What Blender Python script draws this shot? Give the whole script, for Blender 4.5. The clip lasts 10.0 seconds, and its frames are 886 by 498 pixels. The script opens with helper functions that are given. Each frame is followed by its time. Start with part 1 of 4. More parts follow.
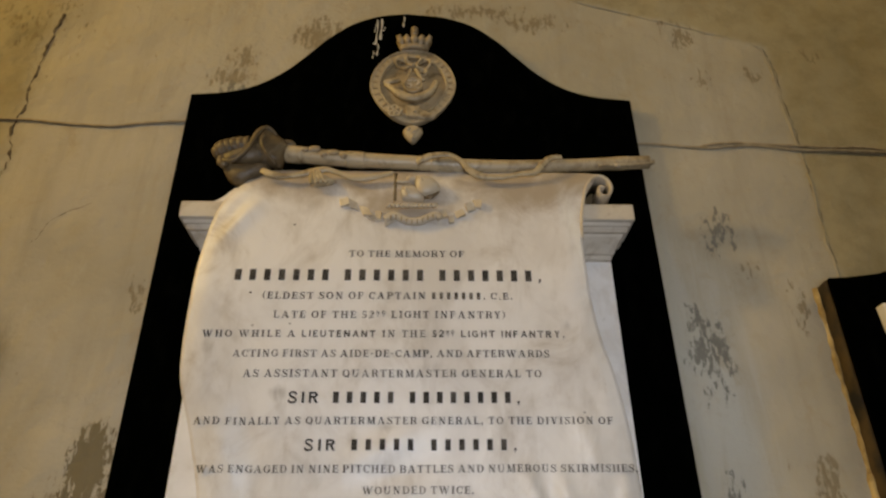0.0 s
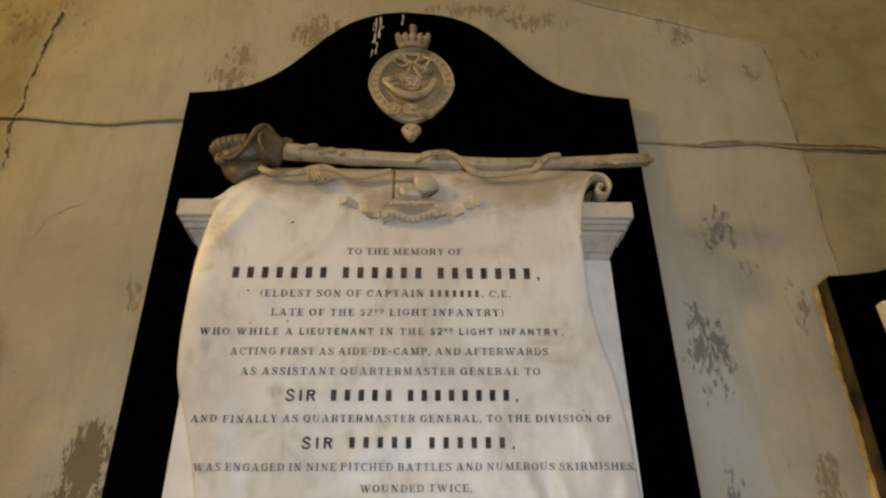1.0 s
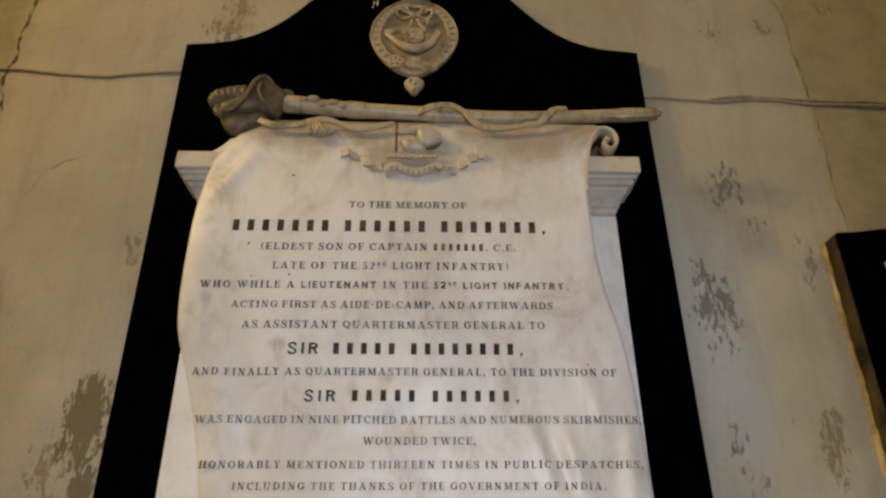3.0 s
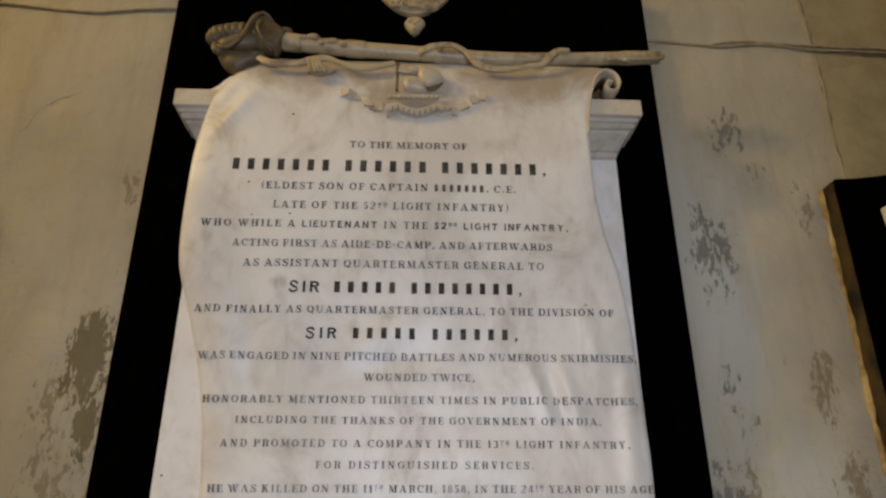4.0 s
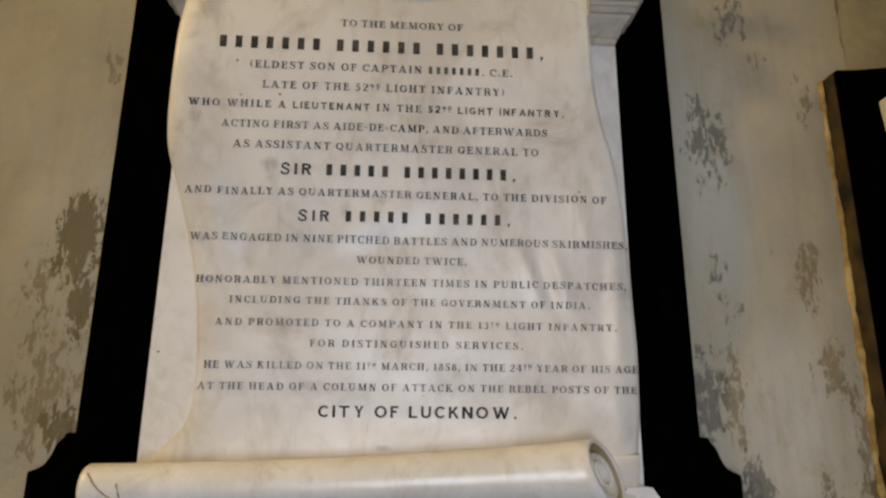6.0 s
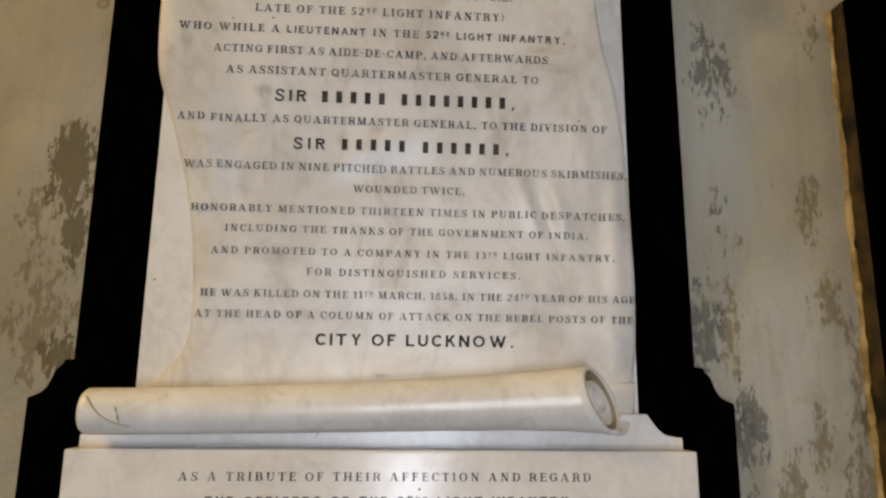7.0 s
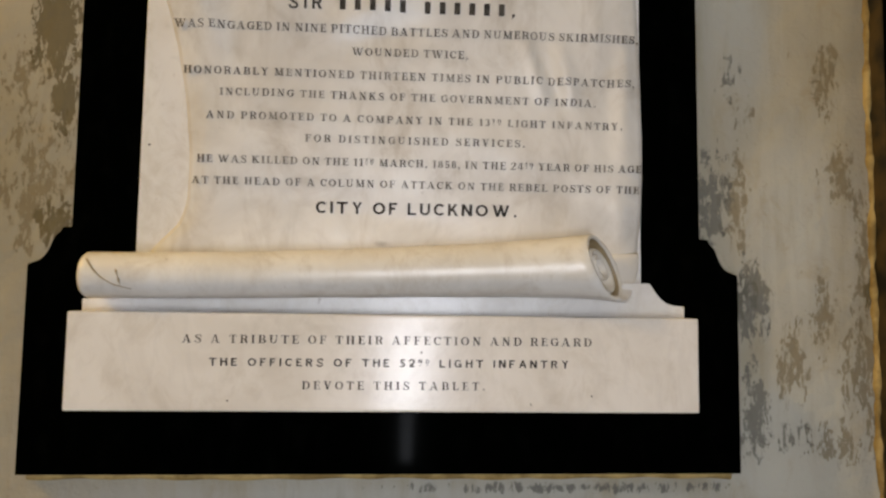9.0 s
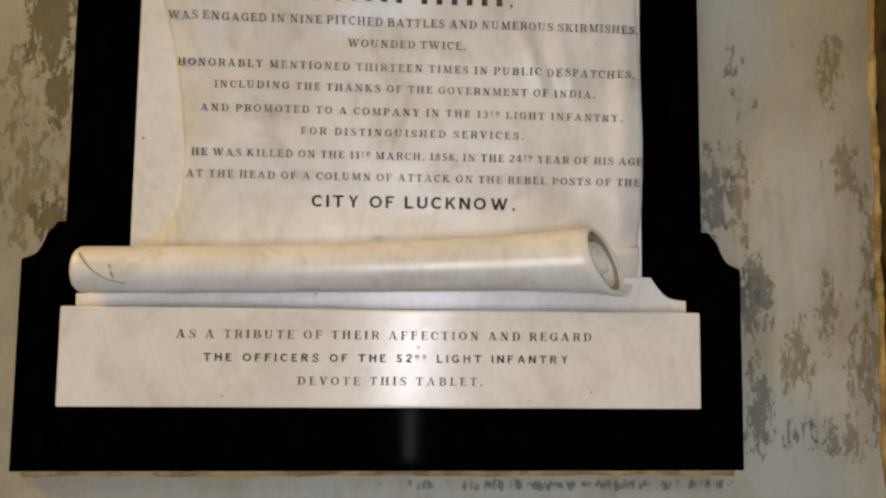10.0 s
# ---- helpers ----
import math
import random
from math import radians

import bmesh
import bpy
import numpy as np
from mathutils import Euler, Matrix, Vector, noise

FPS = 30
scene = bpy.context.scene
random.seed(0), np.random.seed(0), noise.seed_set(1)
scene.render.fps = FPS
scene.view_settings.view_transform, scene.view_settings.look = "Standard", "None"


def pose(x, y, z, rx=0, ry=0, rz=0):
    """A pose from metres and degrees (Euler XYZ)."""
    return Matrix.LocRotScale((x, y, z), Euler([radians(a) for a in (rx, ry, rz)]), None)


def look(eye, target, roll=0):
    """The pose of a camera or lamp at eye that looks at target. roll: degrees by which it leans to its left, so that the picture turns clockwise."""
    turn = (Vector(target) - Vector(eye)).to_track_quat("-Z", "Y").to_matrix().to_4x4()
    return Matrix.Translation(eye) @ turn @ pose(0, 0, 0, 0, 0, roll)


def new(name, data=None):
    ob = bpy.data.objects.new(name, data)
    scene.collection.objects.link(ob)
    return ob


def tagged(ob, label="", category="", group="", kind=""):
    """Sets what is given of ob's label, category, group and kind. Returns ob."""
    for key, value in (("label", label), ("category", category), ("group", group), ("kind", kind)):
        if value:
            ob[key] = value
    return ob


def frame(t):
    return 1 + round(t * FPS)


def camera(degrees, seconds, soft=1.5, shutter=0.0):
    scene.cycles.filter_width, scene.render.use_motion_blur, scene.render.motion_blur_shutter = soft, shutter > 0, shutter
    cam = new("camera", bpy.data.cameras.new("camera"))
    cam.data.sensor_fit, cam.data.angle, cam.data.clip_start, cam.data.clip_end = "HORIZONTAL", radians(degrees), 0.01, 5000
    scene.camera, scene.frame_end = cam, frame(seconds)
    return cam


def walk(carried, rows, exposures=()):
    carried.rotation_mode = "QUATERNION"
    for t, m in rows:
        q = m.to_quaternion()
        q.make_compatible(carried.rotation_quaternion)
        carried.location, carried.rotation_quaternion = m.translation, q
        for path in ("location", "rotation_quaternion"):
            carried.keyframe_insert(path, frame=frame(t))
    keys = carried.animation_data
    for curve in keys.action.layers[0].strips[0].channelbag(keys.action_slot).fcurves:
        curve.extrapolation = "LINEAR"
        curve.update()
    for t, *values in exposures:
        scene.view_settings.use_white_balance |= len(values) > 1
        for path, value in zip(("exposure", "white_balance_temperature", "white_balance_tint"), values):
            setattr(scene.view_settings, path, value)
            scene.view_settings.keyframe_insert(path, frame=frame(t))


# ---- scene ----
import functools

cam = camera(64.9, 10.0, soft=2.4)
PATH = [
    (0, (0.027, -1.28, 1.566), (0.082, 0.468, 2.535), -0.5),
    (0.5, (0.028, -1.277, 1.564), (0.08, 0.469, 2.537), -0.5),
    (1, (0.031, -1.274, 1.563), (0.085, 0.474, 2.534), -0.5),
    (1.5, (0.03, -1.269, 1.562), (0.084, 0.474, 2.542), -0.4),
    (2, (0.03, -1.263, 1.563), (0.081, 0.482, 2.538), -0.4),
    (2.5, (0.027, -1.25, 1.556), (0.08, 0.511, 2.503), -0.4),
    (4, (0.01, -1.233, 1.519), (0.089, 0.607, 2.299), -0.0),
    (4.5, (0.001, -1.233, 1.51), (0.101, 0.629, 2.234), 0.0),
    (5, (0.005, -1.223, 1.502), (0.116, 0.663, 2.156), 0.0),
    (6.5, (0.002, -1.209, 1.466), (0.123, 0.731, 1.937), 0.6),
    (7, (0.005, -1.196, 1.447), (0.132, 0.76, 1.846), 0.6),
    (7.5, (0.009, -1.181, 1.42), (0.135, 0.787, 1.757), 0.7),
    (8, (0.008, -1.171, 1.395), (0.137, 0.808, 1.659), 1.1),
    (8.5, (0.0, -1.168, 1.384), (0.124, 0.818, 1.592), 1.3),
    (9, (0.006, -1.163, 1.376), (0.135, 0.827, 1.531), 0.8),
    (9.5, (0.015, -1.154, 1.368), (0.138, 0.837, 1.51), 0.6),
    (10, (0.02, -1.148, 1.369), (0.133, 0.843, 1.521), 0.7),
]
walk(cam, [(t, look(eye, target, roll)) for t, eye, target, roll in PATH],
     exposures=[(0, -0.15, 6350, 10), (2.5, -0.15, 6300, 10), (4.0, -0.28, 5950, 11), (5.0, -0.30, 5950, 11), (6.5, -0.20, 6150, 10), (7.5, -0.19, 6250, 10), (9.0, -0.13, 6450, 10), (10.0, -0.13, 6450, 10)])


# ---- light ----
world = bpy.data.worlds.new("world")
scene.world = world
world.use_nodes = True
_wn = world.node_tree.nodes
_sky = _wn.new("ShaderNodeTexSky")
_sky.sky_type, _sky.sun_disc, _sky.sun_elevation, _sky.sun_rotation = "NISHITA", False, radians(35), radians(200)
world.node_tree.links.new(_sky.outputs[0], _wn["Background"].inputs[0])
_wn["Background"].inputs[1].default_value = 0.10


def area(name, m, sx, sy, watts, colour):
    la = bpy.data.lights.new(name, "AREA")
    la.shape, la.size, la.size_y, la.energy, la.color = "RECTANGLE", sx, sy, watts, colour
    ob = new(name, la)
    ob.matrix_world = m
    return ob


# daylight through the tall slit window behind, added warm fill lamps high on both sides, and a warm window in the west
area("slit_window_daylight", look((0.07, -2.55, 1.10), (0.07, 0, 1.10)), 0.05, 1.10, 33.5, (0.895, 0.92, 1.0))
# Two unseen fill lamps, added to warm and brighten from above.
area("high_fill_light", look((-2.7, -2.35, 4.9), (0, 0, 2.0)), 0.9, 1.3, 33, (1.0, 0.72, 0.34))
area("high_fill_light", look((2.9, -2.35, 4.9), (0, 0, 2.0)), 0.9, 1.3, 38, (1.0, 0.79, 0.46))
area("west_window_daylight", look((-3.95, -1.75, 4.3), (0, 0, 2.3)), 0.22, 0.45, 114, (1.0, 0.63, 0.135))


# ---- materials ----
class Nodes:
    """A short hand for building one node material."""

    def __init__(self, name):
        self.mat = bpy.data.materials.new(name)
        self.mat.use_nodes = True
        self.tree = self.mat.node_tree
        self.bsdf = self.tree.nodes["Principled BSDF"]
        self.pos = self.tree.nodes.new("ShaderNodeTexCoord").outputs["Object"]

    def put(self, socket, value):
        if isinstance(value, bpy.types.NodeSocket):
            self.tree.links.new(value, socket)
        elif value is not None:
            socket.default_value = value

    def math(self, op, a, b=None, clamp=False):
        n = self.tree.nodes.new("ShaderNodeMath")
        n.operation, n.use_clamp = op, clamp
        self.put(n.inputs[0], a), self.put(n.inputs[1], b)
        return n.outputs[0]

    def vec(self, op, a, b=None):
        n = self.tree.nodes.new("ShaderNodeVectorMath")
        n.operation = op
        self.put(n.inputs[0], a), self.put(n.inputs[1], b)
        return n.outputs["Value" if op == "LENGTH" else "Vector"]

    def noise(self, scale, detail=4, rough=0.55, stretch=(1, 1, 1), shift=(0, 0, 0), distortion=0.0):
        n = self.tree.nodes.new("ShaderNodeTexNoise")
        self.put(n.inputs["Vector"], self.vec("ADD", self.vec("MULTIPLY", self.pos, stretch), shift))
        for key, value in (("Scale", scale), ("Detail", detail), ("Roughness", rough), ("Distortion", distortion)):
            n.inputs[key].default_value = value
        return n.outputs["Fac"]

    def ramp(self, fac, lo, hi):
        n = self.tree.nodes.new("ShaderNodeMapRange")
        n.interpolation_type = "SMOOTHSTEP"
        for i, v in enumerate((fac, lo, hi)):
            self.put(n.inputs[i], v)
        return n.outputs[0]

    def mix(self, fac, a, b):
        n = self.tree.nodes.new("ShaderNodeMix")
        n.data_type = "RGBA"
        self.put(n.inputs[0], fac)
        for i, c in ((6, a), (7, b)):
            self.put(n.inputs[i], (*c, 1) if isinstance(c, tuple) else c)
        return n.outputs[2]

    def bump(self, height, strength, distance, below=None):
        n = self.tree.nodes.new("ShaderNodeBump")
        n.inputs["Strength"].default_value, n.inputs["Distance"].default_value = strength, distance
        self.put(n.inputs["Height"], height)
        self.put(n.inputs["Normal"], below)
        return n.outputs[0]

    def spots(self, blobs):
        """How deep a place lies in the nearest of some oval spots (x, z, half width, half height, strength)."""
        best = None
        for x, z, rx, rz, s in blobs:
            off = self.vec("MULTIPLY", self.vec("SUBTRACT", self.pos, (x, 0, z)), (1 / rx, 0, 1 / rz))
            v = self.math("MULTIPLY", self.math("SUBTRACT", 1.0, self.vec("LENGTH", off), True), s)
            best = v if best is None else self.math("MAXIMUM", best, v)
        return best

    def done(self, colour, rough, bump=None, metal=0.0, spec=0.5):
        self.put(self.bsdf.inputs["Base Color"], (*colour, 1) if isinstance(colour, tuple) else colour)
        self.put(self.bsdf.inputs["Roughness"], rough)
        self.put(self.bsdf.inputs["Normal"], bump)
        self.bsdf.inputs["Metallic"].default_value, self.bsdf.inputs["Specular IOR Level"].default_value = metal, spec
        return self.mat


def plaster_material():
    """Old cream limewash, flaked off in patches down to grey and tan plaster."""
    n = Nodes("flaking_limewash")
    broad, grain = n.noise(1.7, 4), n.noise(46, 5, 0.65)
    runs = n.noise(9, 5, 0.6, (1.0, 1.0, 0.22), (3, 1, 0))
    col = n.mix(n.ramp(broad, 0.35, 0.65), (0.385, 0.345, 0.25), (0.46, 0.42, 0.325))
    col = n.mix(n.math("MULTIPLY", n.ramp(runs, 0.5, 0.75), 0.45), col, (0.35, 0.30, 0.205))
    col = n.mix(n.math("MULTIPLY", n.ramp(n.noise(2.6, 6, 0.62, (1, 1, 0.6), (11, 3, 5), 0.6), 0.5, 0.72), 0.5), col, (0.33, 0.275, 0.16))
    split = n.tree.nodes.new("ShaderNodeSeparateXYZ")
    n.put(split.inputs[0], n.pos)
    x, z = split.outputs["X"], split.outputs["Z"]
    waver = n.math("MULTIPLY", n.math("SUBTRACT", n.noise(9, 6, 0.7), 0.5), 0.14)
    right = n.math("MAXIMUM", n.math("SUBTRACT", x, 0.908), n.math("SUBTRACT", n.math("ADD", z, n.math("MULTIPLY", x, 0.34)), 3.203))
    left = n.math("SUBTRACT", n.math("MULTIPLY", x, -1.0), 0.925)
    old = n.math("MAXIMUM", n.ramp(n.math("ADD", right, n.math("MULTIPLY", waver, 0.5)), -0.012, 0.022), n.ramp(n.math("ADD", left, waver), -0.03, 0.05))
    brush = n.noise(24, 6, 0.6, (1.0, 1.0, 0.10), (5, 8, 3), 0.3)
    wash = n.ramp(n.math("ADD", n.spots(WASH_SPOTS), n.math("MULTIPLY", n.math("SUBTRACT", brush, 0.5), 0.9)), 0.12, 0.62)
    col = n.mix(n.math("MULTIPLY", wash, 0.75), col, (0.54, 0.55, 0.50))
    col = n.mix(n.math("MULTIPLY", n.ramp(brush, 0.50, 0.72), 0.34), col, (0.33, 0.285, 0.195))
    col = n.mix(n.math("MULTIPLY", n.ramp(n.noise(30, 6, 0.7, (1, 1, 0.35), (2, 2, 7)), 0.56, 0.70), 0.30), col, (0.50, 0.47, 0.39))
    col = n.mix(n.math("MULTIPLY", old, 0.72), col, n.mix(n.ramp(n.noise(12, 6, 0.65), 0.35, 0.7), (0.36, 0.305, 0.165), (0.24, 0.195, 0.085)))
    flake = n.noise(52, 9, 0.74, (1.0, 1.0, 0.36), (7, 2, 1), 0.5)
    flake2 = n.noise(120, 6, 0.7, (1.0, 1.0, 0.40), (1, 5, 2), 0.3)
    rag = n.math("ADD", n.math("MULTIPLY", n.math("SUBTRACT", flake, 0.5), 3.0), n.math("MULTIPLY", n.math("SUBTRACT", flake2, 0.5), 2.4))
    def flaked(spots):
        """Ragged flakes, dense inside the spots and rare outside."""
        where = n.spots(spots)
        gate = n.math("ADD", n.math("MULTIPLY", where, 3.2), 0.24, True)
        return n.ramp(n.math("ADD", where, n.math("MULTIPLY", rag, gate)), 0.40, 0.56)
    tan, grey = flaked(TAN_SPOTS), flaked(GREY_SPOTS)
    soot = n.ramp(n.math("ADD", n.spots(SOOT_SPOTS), n.math("MULTIPLY", rag, 0.25)), 0.0, 0.9)
    bare = n.spots(SOLID_SPOTS)
    solid = n.ramp(n.math("ADD", bare, n.math("MULTIPLY", rag, n.math("MULTIPLY", bare, 2.6, True))), 0.20, 0.34)
    mottle = n.ramp(n.noise(13, 8, 0.72, (1, 1, 0.8), (6, 1, 2), 0.5), 0.52, 0.74)
    col = n.mix(n.math("MULTIPLY", mottle, 0.42), col, (0.35, 0.265, 0.14))
    fleck = n.ramp(n.noise(34, 6, 0.7, (1, 1, 0.7), (4, 4, 9), 0.4), 0.645, 0.70)
    col = n.mix(n.math("MULTIPLY", fleck, 0.45), col, (0.24, 0.185, 0.10))
    col = n.mix(n.math("MULTIPLY", tan, 0.7), col, n.mix(grain, (0.16, 0.125, 0.065), (0.26, 0.205, 0.115)))
    col = n.mix(n.math("MULTIPLY", solid, 0.85), col, n.mix(flake, (0.085, 0.068, 0.03), (0.19, 0.15, 0.075)))
    col = n.mix(n.math("MULTIPLY", grey, 0.8), col, n.mix(grain, (0.11, 0.11, 0.095), (0.20, 0.195, 0.165)))
    col = n.mix(n.math("MULTIPLY", soot, 0.6), col, (0.10, 0.10, 0.08))
    chips = n.math("MAXIMUM", n.math("MAXIMUM", tan, grey), n.math("MAXIMUM", solid, fleck))
    under = n.bump(n.math("ADD", n.noise(7, 4), n.math("MULTIPLY", grain, 0.20)), 0.8, 0.026)
    return n.done(col, 0.88, n.bump(n.math("SUBTRACT", n.math("ADD", 1.0, n.math("MULTIPLY", old, n.math("ADD", 0.6, n.noise(30, 5, 0.7)))), chips), 0.5, 0.003, under), spec=0.25)


def marble_material(name, base, dirt, amount, rough, shift=0.0, relief=0.10, gloss=0.5):
    """Polished statuary marble with soft grey clouds, fine veins and brown grime."""
    n = Nodes(name)
    cloud = n.noise(5.5, 5, 0.6, (1, 1, 0.8), (shift, 0, 0), 0.8)
    vein = n.math("ABSOLUTE", n.math("SUBTRACT", n.noise(4.2, 5, 0.6, (1, 1, 0.6), (shift, 9, 2), 1.3), 0.5))
    grime = n.noise(21, 7, 0.72, (1, 1, 0.8), (2, shift, 4), 0.6)
    grain = n.noise(90, 3)
    col = n.mix(n.ramp(cloud, 0.38, 0.68), base, tuple(c * k for c, k in zip(base, (0.88, 0.865, 0.84))))
    col = n.mix(n.math("MULTIPLY", n.math("SUBTRACT", 1.0, n.ramp(vein, 0.0, 0.035)), 0.09), col, (0.45, 0.42, 0.38))
    col = n.mix(n.math("MULTIPLY", n.ramp(grime, 0.46, 0.70), amount), col, dirt)
    speck = n.ramp(n.noise(70, 3, 0.5, (1, 1, 1), (5, 5, shift)), 0.73, 0.77)
    col = n.mix(n.math("MULTIPLY", speck, 0.35), col, (0.20, 0.15, 0.10))
    wear = n.math("ADD", n.math("MULTIPLY", grime, 0.16), rough - 0.08)
    return n.done(col, wear, n.bump(n.math("ADD", grain, n.math("MULTIPLY", grime, 1.5)), relief, 0.002), spec=gloss)


def scroll_material():
    """The same marble, with brown grime hanging about the head of the scroll."""
    n = Nodes("scroll_marble")
    cloud = n.noise(5.5, 5, 0.6, (1, 1, 0.8), (3, 0, 0), 0.8)
    grime = n.noise(9, 6, 0.66, (1, 1, 0.9), (2, 3, 4), 0.8)
    smear = n.noise(15, 5, 0.6, (1.4, 1, 0.5), (8, 3, 4), 0.5)
    col = n.mix(n.ramp(cloud, 0.38, 0.68), (0.80, 0.772, 0.725), (0.68, 0.645, 0.59))
    head = n.math("ADD", n.spots(HEAD_SPOTS), n.math("MULTIPLY", n.math("SUBTRACT", grime, 0.5), 1.4))
    col = n.mix(n.math("MULTIPLY", n.ramp(head, -0.05, 0.6), 0.85), col, (0.36, 0.28, 0.18))
    col = n.mix(n.math("MULTIPLY", n.ramp(smear, 0.52, 0.72), 0.30), col, (0.40, 0.34, 0.25))
    smudge = n.math("ADD", n.spots(SMUDGE_SPOTS), n.math("MULTIPLY", n.math("SUBTRACT", smear, 0.5), 1.2))
    col = n.mix(n.math("MULTIPLY", n.ramp(smudge, 0.25, 0.75), 0.55), col, (0.28, 0.24, 0.19))
    speck = n.ramp(n.noise(55, 3, 0.5, (1, 1, 1), (5, 5, 1)), 0.74, 0.78)
    col = n.mix(n.math("MULTIPLY", speck, 0.5), col, (0.16, 0.12, 0.08))
    lumps = n.bump(n.noise(11, 3, 0.5, (1, 1, 0.7)), 0.35, 0.012)
    return n.done(col, n.math("ADD", n.math("MULTIPLY", grime, 0.22), 0.27), n.bump(n.noise(90, 3), 0.08, 0.002, lumps), spec=0.5)


def black_material():
    n = Nodes("black_marble")
    dust = n.noise(30, 5, 0.6, (1, 1, 0.5))
    col = n.mix(n.ramp(dust, 0.45, 0.8), (0.0004, 0.0006, 0.0004), (0.0016, 0.0018, 0.0014))
    return n.done(col, n.math("ADD", n.math("MULTIPLY", n.noise(14, 4), 0.04), 0.06), None, spec=0.002)


def plain_material(name, a, b, scale, rough, metal=0.0, spec=0.4):
    n = Nodes(name)
    f = n.noise(scale, 5, 0.6)
    return n.done(n.mix(n.ramp(f, 0.35, 0.65), a, b), rough, n.bump(f, 0.25, 0.004), metal, spec)


def ink_material(name, dark, rubbed, amount):
    """Black filling of cut letters, rubbed thin in places."""
    n = Nodes(name)
    rub = n.math("ADD", n.math("MULTIPLY", n.noise(28, 3, 0.5), 0.6), n.math("MULTIPLY", n.noise(210, 4, 0.6), 0.4))
    return n.done(n.mix(n.math("MULTIPLY", n.ramp(rub, 0.42, 0.62), amount), dark, rubbed), 0.75, n.bump(n.noise(260, 3), 0.2, 0.001), spec=0.15)


# places on the wall: x, z, half width, half height, strength
TAN_SPOTS = [(-0.98, 2.95, .30, .20, 0.30), (-0.45, 2.77, .08, .05, 0.85), (-0.42, 2.84, .07, .06, 0.75), (-0.25, 2.92, .09, .09, 0.92), (0.32, 2.97, .15, .05, 0.78), (0.68, 2.94, .09, .07, 0.62), (0.16, 3.01, .20, .04, 0.75), (0.85, 2.80, .05, .05, .5), (0.72, 2.78, .06, .06, .45),
             (-0.56, 2.18, .03, .09, 0.50), (0.775, 1.79, .045, .10, 0.80), (0.795, 1.62, .05, .08, 0.72), (0.765, 1.36, .05, .11, 0.70), (0.605, 1.54, .045, .15, 0.72), (0.84, 1.50, .025, .20, 0.70),
             (0.70, 1.28, .045, .12, 0.78), (0.83, 1.30, .06, .18, 0.80), (0.79, 1.14, .12, .06, 0.66), (-0.59, 1.57, .10, .17, 0.78), (-0.63, 1.74, .06, .12, 0.6), (0.81, 2.16, .03, .10, 0.55), (1.02, 2.87, .08, .04, 0.50), (0.72, 2.25, .05, .05, 0.5), (0.61, 1.73, .05, .08, 0.42)]
GREY_SPOTS = [(0.60, 2.06, .07, .16, 0.66), (0.67, 2.34, .07, .09, 0.58), (0.56, 1.57, .05, .13, 0.85), (0.625, 1.39, .055, .11, 1.05), (0.625, 1.20, .05, .12, 0.78), (0.70, 1.15, .08, .05, 0.55),
              (0.30, 1.068, .42, .014, 0.72), (-0.44, 2.73, .06, .05, 0.46), (0.60, 1.78, .05, .10, 0.36)]
SOLID_SPOTS = [(-0.575, 1.83, .060, .12, 1.0), (-0.555, 1.70, .035, .08, .9), (-0.56, 1.50, .05, .06, .8), (0.86, 1.40, .03, .06, .8), (0.615, 1.395, .035, .06, .6)]
WASH_SPOTS = [(0.80, 1.08, .34, .32, 1.2), (-0.80, 1.12, .26, .34, 1.0), (0.1, 1.00, 1.0, .13, 1.0), (0.60, 2.00, .18, .55, .6), (0.72, 1.50, .22, .40, .6)]
SOOT_SPOTS = [(-0.82, 2.04, .06, .13, 1.0)]
HEAD_SPOTS = [(-0.15, 2.41, .32, .11, .8), (0.22, 2.38, .20, .12, .7), (0.0, 2.33, .18, .08, .55), (0.34, 2.40, .08, .08, .8), (-0.36, 2.25, .05, .16, .3), (0.34, 2.30, .04, .12, .25)]
SMUDGE_SPOTS = [(-0.23, 1.94, .05, .025, .6), (0.06, 1.985, .07, .03, .45), (0.29, 2.06, .03, .03, .55), (-0.02, 1.47, .03, .012, .7), (0.27, 1.92, .06, .04, .45),
                (-0.03, 1.88, .08, .02, .45), (0.37, 1.56, .03, .06, .5), (-0.36, 2.02, .03, .05, .5), (-0.28, 2.10, .02, .02, .5)]
PLASTER = plaster_material()
MARBLE = marble_material("white_marble", (0.85, 0.835, 0.81), (0.50, 0.44, 0.34), 0.30, 0.30)
TABLET = marble_material("tablet_marble", (0.83, 0.79, 0.73), (0.52, 0.45, 0.35), 0.28, 0.19, 4.0, 0.10, 0.32)
ROLL = marble_material("polished_roll_marble", (0.85, 0.82, 0.76), (0.42, 0.34, 0.23), 0.34, 0.30, 9.0)
SCROLL = scroll_material()
AGED = marble_material("aged_marble", (0.48, 0.39, 0.24), (0.13, 0.088, 0.035), 0.85, 0.36, 7.0, 0.5)
# Brown for dirty carving, and for the roll's painted inner shade.
FIELD = marble_material("dirt_and_shade_marble", (0.36, 0.28, 0.16), (0.10, 0.068, 0.028), 0.85, 0.42, 3.0, 0.6)
# Dark brown for the grimy hilt, and for shade painted into hollows.
GRIME_SHADE = marble_material("grime_and_shade_marble", (0.135, 0.098, 0.050), (0.030, 0.020, 0.008), 0.85, 0.45, 2.0, 0.7)
BLACK = black_material()
INK = ink_material("worn_black_lettering", (0.060, 0.055, 0.048), (0.30, 0.27, 0.22), 0.55)
INK_FAINT = ink_material("faded_black_lettering", (0.115, 0.105, 0.09), (0.36, 0.33, 0.27), 0.6)
INK_BOLD = ink_material("black_lettering", (0.035, 0.034, 0.032), (0.22, 0.20, 0.17), 0.30)
